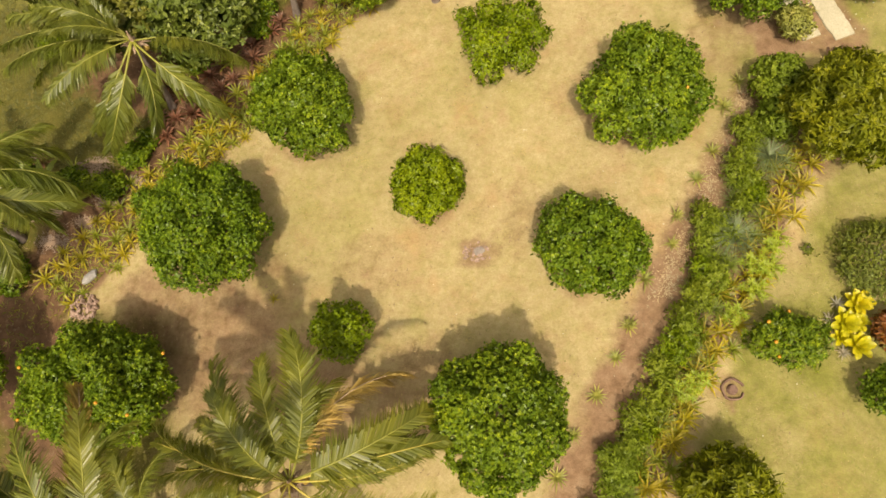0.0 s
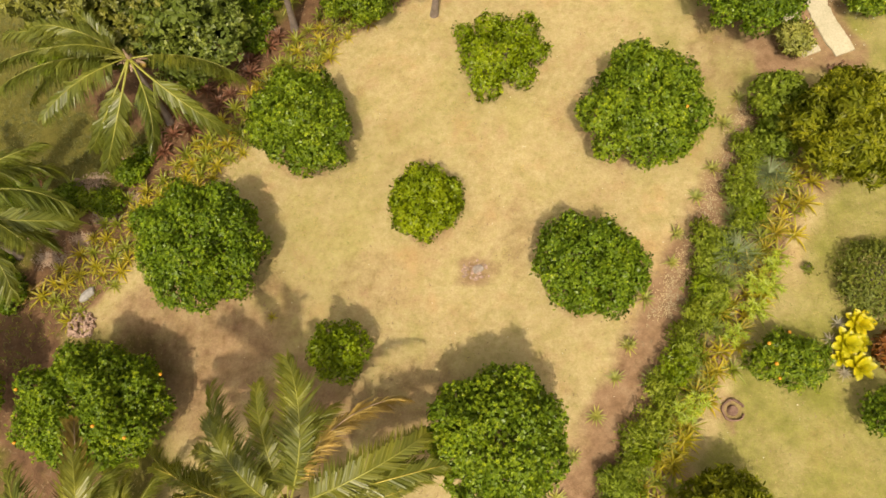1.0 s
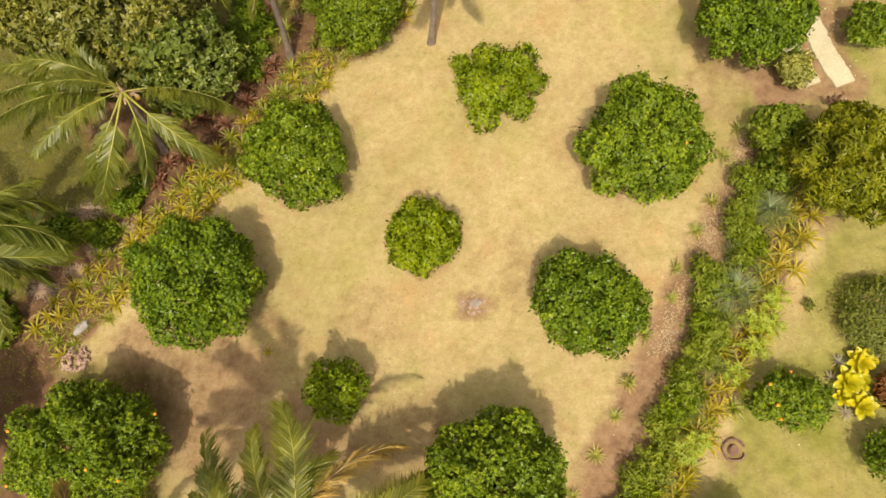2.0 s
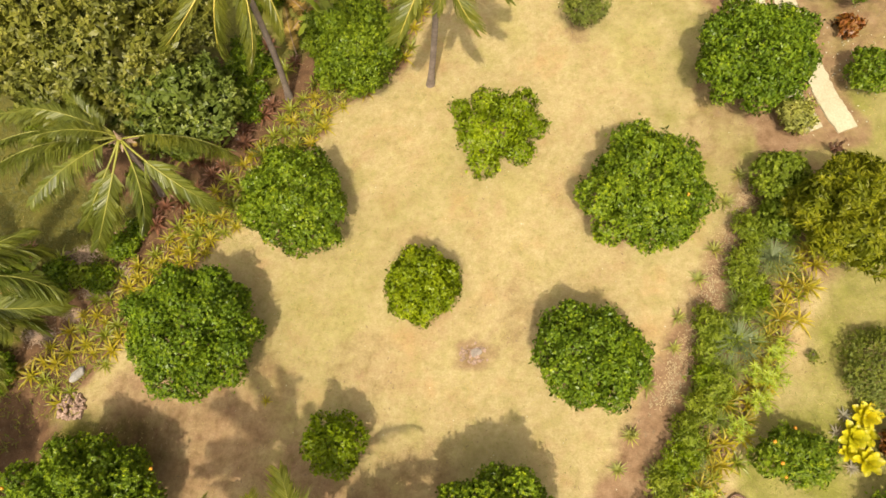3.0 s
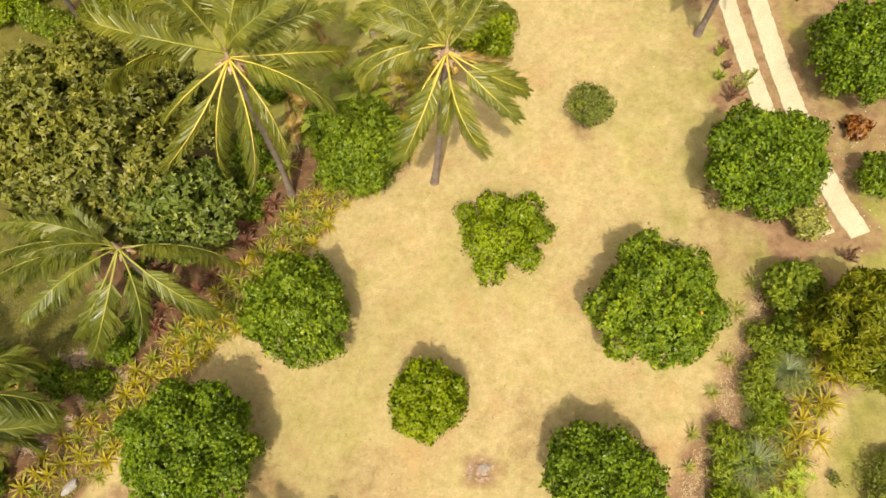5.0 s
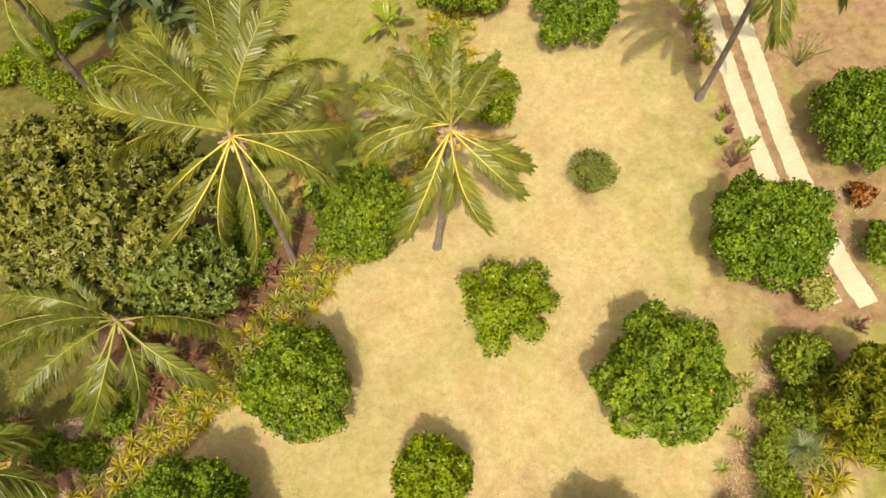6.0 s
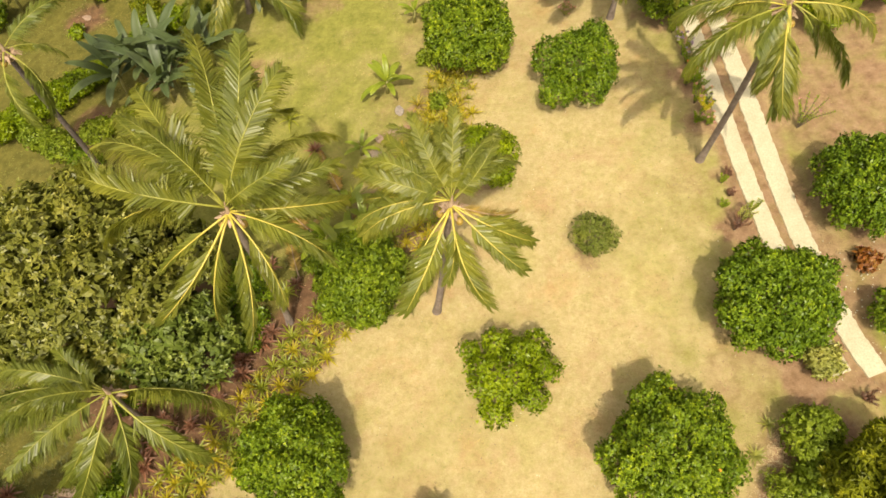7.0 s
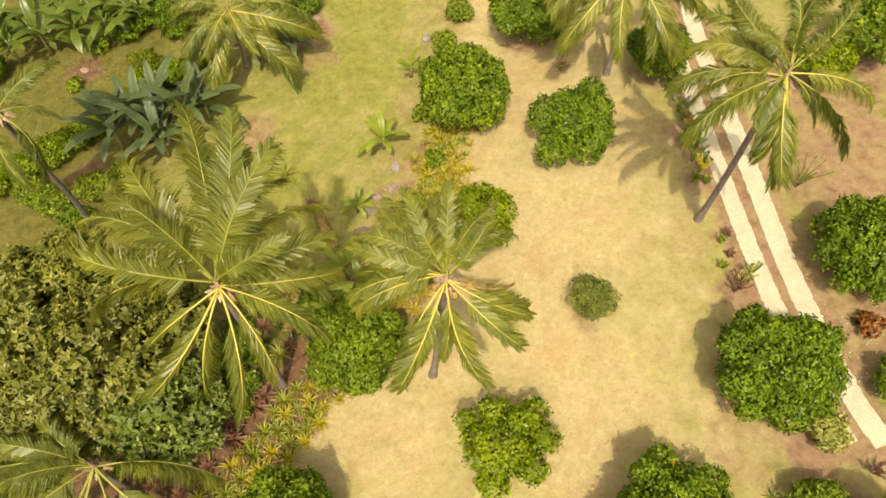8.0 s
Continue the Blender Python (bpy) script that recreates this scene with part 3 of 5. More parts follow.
SOIL_EAST = [(17.8, 37.2, 2.7, 0.95), (16.9, 32.3, 1.5, 0.8), (14.5, 32.2, 1.4, 0.55), (15.6, 34.6, 1.2, 0.55), (10.0, 17.5, 1.4, 0.95), (9.4, 18.8, 0.9, 0.8), (13.2, 20.9, 1.3, 0.75), (14.0, 26.5, 2.6, 0.8)]
spots += PATH_SOIL + SOIL_EAST
spots += SOIL_IN_LAWN + SOIL_BY_DRIVE + SOIL_FAR + SOIL_LEFT
make_ground(spots)

for i, (x, y, hc, r, vs, mat, fruit, outline) in enumerate(ORCHARD):
    tree("citrus_tree", 100 + i, x, y, hc, r, vs, mat,
         "young citrus tree with bright green glossy leaves on dry lawn" if mat is LIME else "round citrus tree with dense dark green leaves on dry lawn",
         group="citrus trees", fruit=fruit, count=9 if r < 1.7 else 13, outline=outline)
# a tree of separate boughs, open in the middle
tree("citrus_tree", 141, -1.62, 17.9, 1.65, 2.0, 1.1, LIME, "low citrus tree with spreading separate boughs on dry lawn", group="citrus trees", low=-0.35,
     lobes=[(0.05, 0.1, 0, 1.2, 1.15, 0.8), (-1.56, 1.05, 0.0, 0.34, 0.38, 0.45), (-0.42, 1.45, 0.1, 0.55, 0.5, 0.6), (1.15, 1.28, 0.15, 0.52, 0.52, 0.62), (1.55, 0.35, 0.0, 0.5, 0.5, 0.55), (0.9, -0.75, -0.1, 0.62, 0.58, 0.6), (-0.65, -1.4, -0.2, 0.62, 0.52, 0.55), (-1.1, 0.35, 0.0, 0.6, 0.62, 0.6), (-0.5, -0.75, -0.05, 0.62, 0.55, 0.6), (0.45, 0.95, 0.2, 0.55, 0.5, 0.65), (-1.05, -0.3, -0.1, 0.55, 0.5, 0.55), (0.2, -0.1, 0.45, 0.6, 0.6, 0.5)])
tree("citrus_tree", 142, 2.51, 33.29, 1.9, 2.1, 1.7, CITRUS, "citrus tree with an uneven crown of dark green leaves", group="citrus trees",
     lobes=[(0.1, 0, 0, 1.4, 1.4, 1.4), (0.95, 1.45, 0.3, 0.75, 0.75, 0.95), (1.3, 0.5, 0.1, 0.7, 0.9, 1.1), (-1.3, 0.55, 0.0, 0.75, 0.8, 1.0), (-0.35, 0.95, 0.2, 0.7, 0.7, 0.9), (-0.95, -1.3, -0.35, 0.85, 0.7, 0.9), (0.75, -1.2, -0.3, 0.8, 0.7, 0.9), (1.3, -0.5, 0.0, 0.65, 0.8, 1.0), (0.3, 0.4, 0.8, 0.9, 0.9, 0.7), (-0.2, -0.5, 0.7, 0.7, 0.7, 0.7)])
SAGE = leaf_material("sage_green_leaf", (0.13, 0.165, 0.025), (0.20, 0.235, 0.038), (0.33, 0.35, 0.075), rough=0.5, spec=0.25)
tree("round_bush", 143, 2.51, 24.1, 1.15, 1.08, 0.85, SAGE, "small round bush on a short trunk in dry lawn", "bush", spacing=0.115, leaf=(0.08, 0.026), each=9, count=8)

# ---- shrubs past the right bed ----
tree("mango_tree", 151, 11.0, 12.9, 2.1, 2.25, 2.0, OLIVE, "broad tree with narrow olive and yellow-green leaves", spacing=0.28, leaf=(0.215, 0.046), each=14, count=14)
tree("citrus_tree", 152, 8.04, 4.79, 1.05, 1.18, 0.9, CITRUS, "small low citrus tree with a few ripe oranges", group="citrus trees", fruit=9, spacing=0.19, leaf=(0.15, 0.038), each=10, loose=2.2,
     lobes=[(0, 0, 0.1, 0.85, 0.7, 0.7), (-0.8, -0.1, -0.1, 0.55, 0.5, 0.55), (0.8, 0.15, -0.05, 0.6, 0.5, 0.55), (0.2, -0.5, -0.15, 0.6, 0.45, 0.5), (-0.3, 0.45, 0.0, 0.55, 0.45, 0.5), (0.75, -0.4, -0.1, 0.45, 0.4, 0.45)])
tree("mango_tree", 153, 5.1, -0.4, 1.6, 1.5, 1.5, OLIVE, "tree with narrow olive and yellow-green leaves beside the hedge", spacing=0.28, leaf=(0.215, 0.046), each=14)
tree("leafy_shrub", 154, 9.3, 15.2, 1.0, 1.1, 0.9, HEDGE, "green leafy shrub at the end of the bed", "shrub")
tree("leafy_shrub", 157, 9.0, 13.4, 0.9, 0.8, 0.8, HEDGE, "green leafy shrub at the end of the bed", "shrub")
tree("variegated_shrub", 155, 10.5, 18.1, 0.65, 0.72, 0.55, CREAM, "pale cream and green variegated shrub by the drive", "shrub", spacing=0.17, leaf=(0.13, 0.04), each=9)
tree("flowering_shrub", 156, 13.55, 19.75, 0.8, 0.92, 0.7, CITRUS, "dark shrub with white blossom beside the drive", "shrub")
tree("leafy_shrub", 158, 14.96, 35.54, 1.5, 1.35, 1.3, LIME, "bright green shrub under a palm", "shrub")
tree("leafy_shrub", 159, 11.0, 2.9, 0.8, 0.8, 0.75, CITRUS, "dark green shrub on the lawn's edge", "shrub")
tree("clipped_bush", 160, 11.95, 7.75, 0.35, 1.6, 0.95, CLIPPED, "clipped dome-shaped olive green bush on the lawn", "bush", lobes=[(0, 0, 0, 1.6, 1.55, 0.95)], spacing=0.095, leaf=(0.075, 0.034), each=8, low=-0.3)
tree("croton_shrub", 161, 13.47, 22.3, 0.3, 0.46, 0.22, RUST, "rust red croton shrub beside the drive", "shrub", spacing=0.17, leaf=(0.15, 0.065), each=10)
tree("croton_shrub", 162, 11.75, 5.1, 0.55, 0.6, 0.5, RUST, "rust and yellow croton shrub beside golden plants", "shrub", spacing=0.18, leaf=(0.16, 0.06), each=8)
tree("croton_shrub", 163, -21.9, 42.6, 0.8, 1.0, 0.75, OLIVE, "croton shrub with orange and green leaves", "shrub", fruit=10)
# the great tree at the orchard's lower side, and a greener broad-leaved one in front of it
tree("mango_tree", 164, -17.9, 21.9, 5.4, 5.3, 3.9, GREY, "large spreading tree with dull olive and grey-green leaves", spacing=0.42, leaf=(0.25, 0.1), each=9, low=-0.4,
     lobes=[(0, 0, -0.2, 3.3, 3.2, 2.9), (-0.2, -2.9, -1.3, 1.8, 1.5, 1.6), (-2.1, -2.5, -0.5, 1.6, 1.5, 1.7), (-3.9, -1.2, 0.0, 1.5, 1.6, 1.7), (-4.2, 0.9, 0.4, 1.4, 1.5, 1.7), (-3.0, 2.4, 0.6, 1.7, 1.5, 1.8), (-0.9, 3.2, 0.9, 1.7, 1.4, 1.8), (1.6, 2.8, 0.3, 1.6, 1.5, 1.7), (2.9, 1.3, -0.4, 1.4, 1.5, 1.6), (0.6, -0.9, 2.3, 1.3, 1.2, 1.0), (-1.6, 0.2, 2.5, 1.4, 1.3, 1.1), (1.5, 0.9, 1.9, 1.2, 1.2, 1.1), (-0.3, 1.9, 2.3, 1.2, 1.1, 1.0), (-2.4, -1.0, 1.7, 1.2, 1.1, 1.0), (-2.6, 1.4, 1.9, 1.1, 1.1, 0.9), (2.2, -0.8, 0.6, 1.2, 1.2, 1.2), (-0.6, -2.0, 1.0, 1.2, 1.0, 1.1)])
tree("breadfruit_tree", 165, -15.5, 19.9, 3.6, 2.6, 2.0, BROAD, "broad-leaved tree with large glossy green leaves beside a larger tree", spacing=0.36, leaf=(0.23, 0.1), each=7, low=-0.4,
     lobes=[(0, 0, 0, 1.6, 1.5, 1.5), (1.4, -0.7, -0.5, 1.1, 1.1, 1.2), (0.1, -1.6, -0.7, 1.3, 0.9, 1.1), (-1.5, -0.9, -0.4, 1.1, 1.0, 1.1), (-2.6, -1.1, -0.3, 1.0, 0.9, 1.0), (-2.2, 0.0, 0.5, 0.9, 0.9, 0.9), (1.2, 0.9, -0.1, 1.0, 1.0, 1.1), (0.5, -0.3, 1.0, 0.9, 0.9, 0.8), (-0.7, 0.6, 0.9, 1.0, 0.9, 0.8), (-0.7, -0.7, 0.8, 0.8, 0.8, 0.7), (1.9, 0.1, -0.8, 0.8, 0.8, 0.9)])


# ---- palms ----
def frond_mesh(rng, L, el, bend, mat, rib, folded=False):
    """One feather frond along +x: an arching, slowly twisting rib and two close rows of long leaflets."""
    n = 30
    s = np.linspace(0, 1, n)
    ang = radians(el) - radians(bend) * s ** 1.5
    step = L / (n - 1)
    x = np.concatenate([[0], np.cumsum(np.cos(ang[:-1]) * step)])
    z = np.concatenate([[0], np.cumsum(np.sin(ang[:-1]) * step)])
    sway = rng.normal(0, 0.09) * L * s ** 2
    P = np.stack([x, sway, z], 1)
    V1, F1 = tube(P[::2], (0.052 if el < 0 else 0.034) * (1 - s[::2]) + 0.008, 5)
    nl = 230
    wide = 0.4 if folded or el < -16 else 0.85 if el < 0 else 0.9
    hang = radians(74 if el < -16 else 52 if el < 0 else 48 if el < 20 else 38)
    twist = rng.uniform(-0.55, 0.55)
    q = np.linspace(0.28 if el < 0 else 0.17, 0.997, nl)
    V2, F2 = [], []
    for side in (-1, 1):
        wave = rng.normal(0, 1, nl)
        wave = np.convolve(np.repeat(wave[::9], 9)[:nl], np.ones(9) / 9, "same")
        for k, u in enumerate(q):
            if rng.uniform() < 0.03:
                continue
            i = u * (n - 1)
            j = min(int(i), n - 2)
            base = P[j] + (P[j + 1] - P[j]) * (i - j)
            t = unit(P[j + 1] - P[j])
            lat = np.array((0, side, 0.0))
            nrm = np.cross(t, lat) * side
            nrm = nrm if nrm[2] > 0 else -nrm
            roll = twist * u * side
            lat, nrm = lat * math.cos(roll) + nrm * math.sin(roll), nrm * math.cos(roll) - lat * math.sin(roll)
            ln = (1.1 * (math.sin(math.pi * min(1, u * 0.84 + 0.13)) ** 0.55) + 0.12) * L / 4.7 * rng.uniform(0.72, 1.12)
            fwd = 0.62 + 0.8 * u + rng.normal(0, 0.06) + 0.16 * wave[k]
            d = unit(lat * wide + t * fwd + nrm * (0.2 + rng.normal(0, 0.1)))
            w = 0.0275 * (1 - 0.3 * u)
            tilt = rng.normal(0, 0.28) + 0.25 * wave[k]
            cross = (unit(np.cross(d, nrm)) * math.cos(tilt) + nrm * math.sin(tilt)) * w
            f1 = hang * 0.5 + 0.12 * wave[k] + rng.normal(0, 0.06)
            f2 = min(1.5, hang * 1.4 + 0.2 * wave[k] + rng.normal(0, 0.14))
            m = base + ln * 0.5 * (d * math.cos(f1) - np.array((0, 0, math.sin(f1))))
            e = m + ln * 0.5 * (d * math.cos(f2) - np.array((0, 0, math.sin(f2))))
            b = len(V2)
            V2 += [base - cross * 0.5, base + cross * 0.5, m + cross * 0.9, m - cross * 0.9, e]
            F2 += [[b, b + 1, b + 2, b + 3], [b + 3, b + 2, b + 4]]
    return mesh_of("frond", np.array(V2), F2, [mat]), mesh_of("rib", V1, F1, [rib], smooth=True)


FROND_SHAPES = {}


def frond_shape(seed, el, bend, dry, green):
    rib = SHEATH if dry else RIB if green or el > 20 else RACHIS
    key = (seed % 4, el, bend, dry, green, rib.name)
    if key not in FROND_SHAPES:
        FROND_SHAPES[key] = frond_mesh(np.random.default_rng(500 + len(FROND_SHAPES)), 5.0, el, bend, DRYPALM if dry else GREENPALM if green else PALM, rib, dry)
    return FROND_SHAPES[key]


def fan(*rows):
    return [(az, *shape, ln) for az, shape, ln in rows]


def palm(seed, x, y, tx, ty, h, fronds, label, nuts=5, size=1.0, green=False, lean=1.3, more=(), bark=None, mixed_age=False):
    """A coconut palm: ringed trunk, sheaths, nuts, and fronds (turn, first slope, droop, length)."""
    rng = np.random.default_rng(seed)
    t = thing("coconut_palm", x, y, label, "palm", "coconut palms")
    n = int(h / 0.14)
    s = np.linspace(0, 1, n)
    lean = s ** lean
    C = np.stack([tx * lean + 0.06 * np.sin(s * 5), ty * lean + 0.05 * np.sin(s * 4 + 1), -0.3 + (h + 0.3) * s], 1)
    rad = (0.14 + 0.13 * np.exp(-s * h / 0.5)) * (1 - 0.25 * s) + 0.012 * (np.arange(n) % 2)
    V, F = tube(C, rad, 12)
    part("trunk", mesh_of("trunk", V, F, [bark or BARK], smooth=False), t)
    top = C[-1]
    pieces = []
    for k in range(11):
        a = k * 2.4
        d = np.array((math.cos(a), math.sin(a), 0))
        q = 0.34 + 0.3 * rng.uniform()
        pieces.append(tube([top + d * 0.1 - (0, 0, 0.2), top + d * q * 0.6 + (0, 0, 0.12), top + d * q + (0, 0, 0.1 - 0.2 * rng.uniform())], [0.1, 0.085, 0.02], 6))
    pieces.append(tube([top - (0, 0, 0.3), top + (0, 0, 0.3), top + (0.03, 0, 0.9)], [0.17, 0.1, 0.02], 8))
    V, F = joined(pieces)
    shaft = part("crown_shaft", mesh_of("crown_shaft", V, F, [SHEATH]), t, "pale brown leaf sheaths")
    for k in range(nuts):
        a = rng.uniform(0, 6.28)
        o = part("coconut", NUT_MESH, shaft, "yellow-brown coconut")
        o.location = top + np.array((math.cos(a) * 0.36, math.sin(a) * 0.36, -0.2 - 0.15 * rng.uniform()))
    for k, (az, el, bend, ln) in enumerate(fronds + fan(*more)):
        blade, rib = frond_shape(k, el, bend, ln < 0, green and not (mixed_age and k % 2))
        o = part("frond", blade, t, "dry brown frond" if ln < 0 else "")
        part("rib", rib, o, "" if ln < 0 else "yellow leaf rib")
        o.matrix_basis = Matrix.LocRotScale(Vector(top + np.array((0, 0, 0.25 + 0.02 * k))), Euler((rng.normal(0, 0.5), rng.normal(0, 0.08), radians(az + rng.normal(0, 3)))), (abs(ln) * size,) * 3)
    return t


bm = bmesh.new()
bmesh.ops.create_icosphere(bm, subdivisions=2, radius=0.14, matrix=Matrix.Diagonal((1, 1, 1.25, 1)))
NUT_MESH = bpy.data.meshes.new("coconut")
bm.to_mesh(NUT_MESH)
bm.free()
NUT_MESH.materials.append(COCONUT)
NUT_MESH.shade_smooth()

U, M, D, H = (64, 68), (43, 82), (10, 72), (-15, 60)     # upright, slanting, level and hanging fronds
E, T = (16, 44), (-18, 56)     # stiff level fronds, hanging ones with folded leaflets


palm(1, -11.26, 21.6, 0.18, -0.3, 10.2, fan((217, T, 0.74), (250, T, 0.8), (262, T, 0.9), (304, T, 0.88), (321, T, 0.74), (337, D, 0.8), (3, D, 0.84), (18, M, 0.86), (34, M, 0.92), (52, M, 0.9), (64, U, 1.05), (78, M, 0.98), (90, U, 1.15), (102, M, 1.05), (114, U, 1.2), (126, M, 1.1), (140, M, 1.1), (152, M, 1.05), (164, M, 1.0), (176, D, 0.98)), "tall coconut palm with yellow-ribbed fronds at the bed", more=((72, U, 0.9), (28, U, 0.75), (150, U, 0.85)))
palm(2, -4.46, 21.58, 0.58, -0.25, 9.3, fan((222, H, 0.9), (240, H, 0.7), (256, H, 0.95), (265, H, 0.85), (284, H, 0.64), (298, H, 0.8), (318, H, 0.76), (330, H, 0.8), (346, D, -0.55), (22, M, 0.68), (36, M, 0.64), (50, M, 0.62), (66, U, 0.7), (85, U, 0.75), (104, M, 0.7), (124, M, 0.76), (136, M, 0.76), (152, M, 0.78), (160, M, 0.82), (172, D, 0.84), (186, D, 0.8), (198, D, 0.78)), "coconut palm with curved trunk standing in the lawn", size=0.85, more=((112, U, 0.75), (75, M, 0.7), (142, U, 0.75), (42, U, 0.65)))
palm(3, 8.03, 28.25, -0.40, -0.62, 9.6, fan((132, M, 0.95), (150, M, 0.85), (173, D, 0.95), (186, D, 0.85), (204, D, 1.0), (214, H, -0.72), (232, E, 0.62), (250, H, 0.9), (262, H, 0.92), (275, H, 0.75), (243, H, 0.72), (343, D, 0.82), (328, H, 0.8), (352, H, 0.72), (306, H, 0.5), (52, M, 0.95), (72, U, 0.9), (90, U, 0.95), (108, U, 0.9), (25, M, 0.7), (98, M, 0.8), (160, U, 0.6), (35, U, 0.7)), "leaning coconut palm beside the concrete drive", nuts=3, size=0.84, green=True, mixed_age=True, lean=0.9)
palm(4, -22.25, 30.76, -0.3, 0.3, 9.3, fan((342, H, 0.72), (268, H, 0.7), (10, D, 0.5), (50, M, 0.7), (90, U, 0.9), (130, M, 0.9), (160, M, 0.9), (200, D, 0.9), (240, H, 0.8)), "tall coconut palm with a dark trunk on the green lawn", green=True, bark=DARKBARK)
palm(5, 5.16, 37.95, -0.2, 0.3, 6.2, fan((195, D, 0.85), (215, H, 0.85), (246, H, 0.85), (288, H, 0.88), (312, H, 0.85), (338, D, 0.75), (10, M, 0.9), (50, M, 0.9), (90, U, 0.9), (130, M, 0.9), (165, D, 0.9), (228, H, 1.0), (300, H, 1.0), (205, D, 0.9), (325, H, 0.9), (182, D, 0.8)), "coconut palm shading the lawn by the drive")
palm(6, -15.65, 42.2, 0.1, 0.0, 3.9, fan((175, D, 0.85), (205, H, 0.85), (228, H, 0.85), (250, H, 0.9), (268, H, 0.9), (295, H, 0.9), (322, H, 1.02), (342, D, 1.0), (5, D, 0.98), (35, M, 0.9), (80, U, 0.8), (130, M, 0.8), (150, M, 0.8), (258, D, 0.62), (232, D, 0.7), (296, D, 0.66), (190, M, 0.6)), "coconut palm with drooping fronds on green lawn", size=1.1, green=True, mixed_age=True)
palm(7, -17.1, 17.0, 0.2, 0.3, 4.6, fan((352, E, 0.92), (318, H, 0.95), (305, H, 0.8), (266, H, 1.0), (256, H, 0.9), (224, E, 0.85), (198, E, 1.0), (190, D, 1.0), (178, E, 0.98), (164, E, 1.08), (150, E, 1.1), (135, M, 0.7), (172, M, 0.8), (185, U, 0.7)), "short coconut palm with wide fronds behind the bed", nuts=2, green=True)
palm(8, -8.75, -0.05, 0.0, 0.1, 5.0, fan((168, E, 0.95), (180, E, 0.85), (157, E, 0.9), (122, M, 0.92), (106, M, 0.82), (90, M, 0.96), (64, M, 0.72), (46, M, -0.98), (31, M, 1.0), (16, E, 0.98), (3, E, 0.76), (133, U, 0.8), (150, M, 0.7), (200, D, 0.9), (240, D, 0.9), (290, D, 0.9), (330, D, 0.9)), "coconut palm with upswept fronds beside a young citrus tree", size=1.04)
palm(9, -11.1, -1.75, 0.0, 0.0, 12.4, fan((75, M, 0.66), (93, M, 0.72), (119, M, 0.74), (108, D, -0.95), (140, M, 0.74), (30, E, 0.66), (170, D, 0.75), (195, D, 0.8), (220, D, 0.85), (250, D, 0.85), (280, D, 0.85), (310, D, 0.85), (130, E, 0.75), (155, E, 0.75)), "tall coconut palm with dull green fronds beside a citrus tree", green=True, mixed_age=True)
palm(11, -15.1, -1.55, 0.0, 0.0, 1.3, fan((125, M, 0.68), (95, M, 0.6), (60, M, 0.72), (150, M, 0.75), (30, M, 0.75), (190, M, 0.7), (240, M, 0.7), (290, M, 0.7), (340, M, 0.7), (110, U, 0.5)), "young coconut palm with yellowish fronds beside a citrus tree", nuts=0)
palm(10, -23.6, 10.6, -0.2, 0.2, 5.2, fan((40, D, 1.0), (14, D, 1.05), (352, D, 1.1), (330, D, 1.0), (300, H, 0.8), (75, M, 0.9), (120, M, 0.9), (170, M, 0.9), (230, D, 0.9), (26, E, 1.0), (2, H, 0.95), (340, E, 0.9), (318, H, 0.9)), "coconut palm with arching fronds by the shady bed", nuts=0, green=True)


# ---- drive: two strips of concrete ----
def strip(line, width, name, label):
    P = np.array(line, float)
    t = np.concatenate([[0], np.cumsum(np.linalg.norm(np.diff(P, axis=0), axis=1))])
    n = int(t[-1] / 0.16)
    u = np.linspace(0, t[-1], n)
    q = np.stack([np.interp(u, t, P[:, 0]), np.interp(u, t, P[:, 1])], 1)
    for _ in range(6):
        q[1:-1] = (q[:-2] + 2 * q[1:-1] + q[2:]) / 4
    d = unit(np.gradient(q, axis=0))
    s = np.stack([d[:, 1], -d[:, 0]], 1)
    rng = np.random.default_rng(len(line))
    V, F = [], []
    for i in range(n):
        w = width / 2 + rng.normal(0, 0.018, 2)
        for k, (side, z) in enumerate(((-1, -0.12), (-1, 0.035), (-0.94, 0.05), (0.94, 0.05), (1, 0.035), (1, -0.12))):
            p = q[i] + s[i] * side * w[0 if side < 0 else 1]
            V.append((p[0], p[1], height(*p) + z))
    for i in range(n - 1):
        for k in range(5):
            F.append([i * 6 + k, i * 6 + k + 1, i * 6 + k + 7, i * 6 + k + 6])
    F += [[0, 1, 2, 3, 4, 5], [(n - 1) * 6 + k for k in (5, 4, 3, 2, 1, 0)]]
    return tagged(new(name, mesh_of(name, V, F, [CONCRETE])), label, "drive", kind="structure")


strip(STRIP_A, 0.78, "pavement", "narrow pale concrete wheel strip of a drive")
strip(STRIP_B, 0.86, "pavement", "narrow pale concrete wheel strip of a drive")


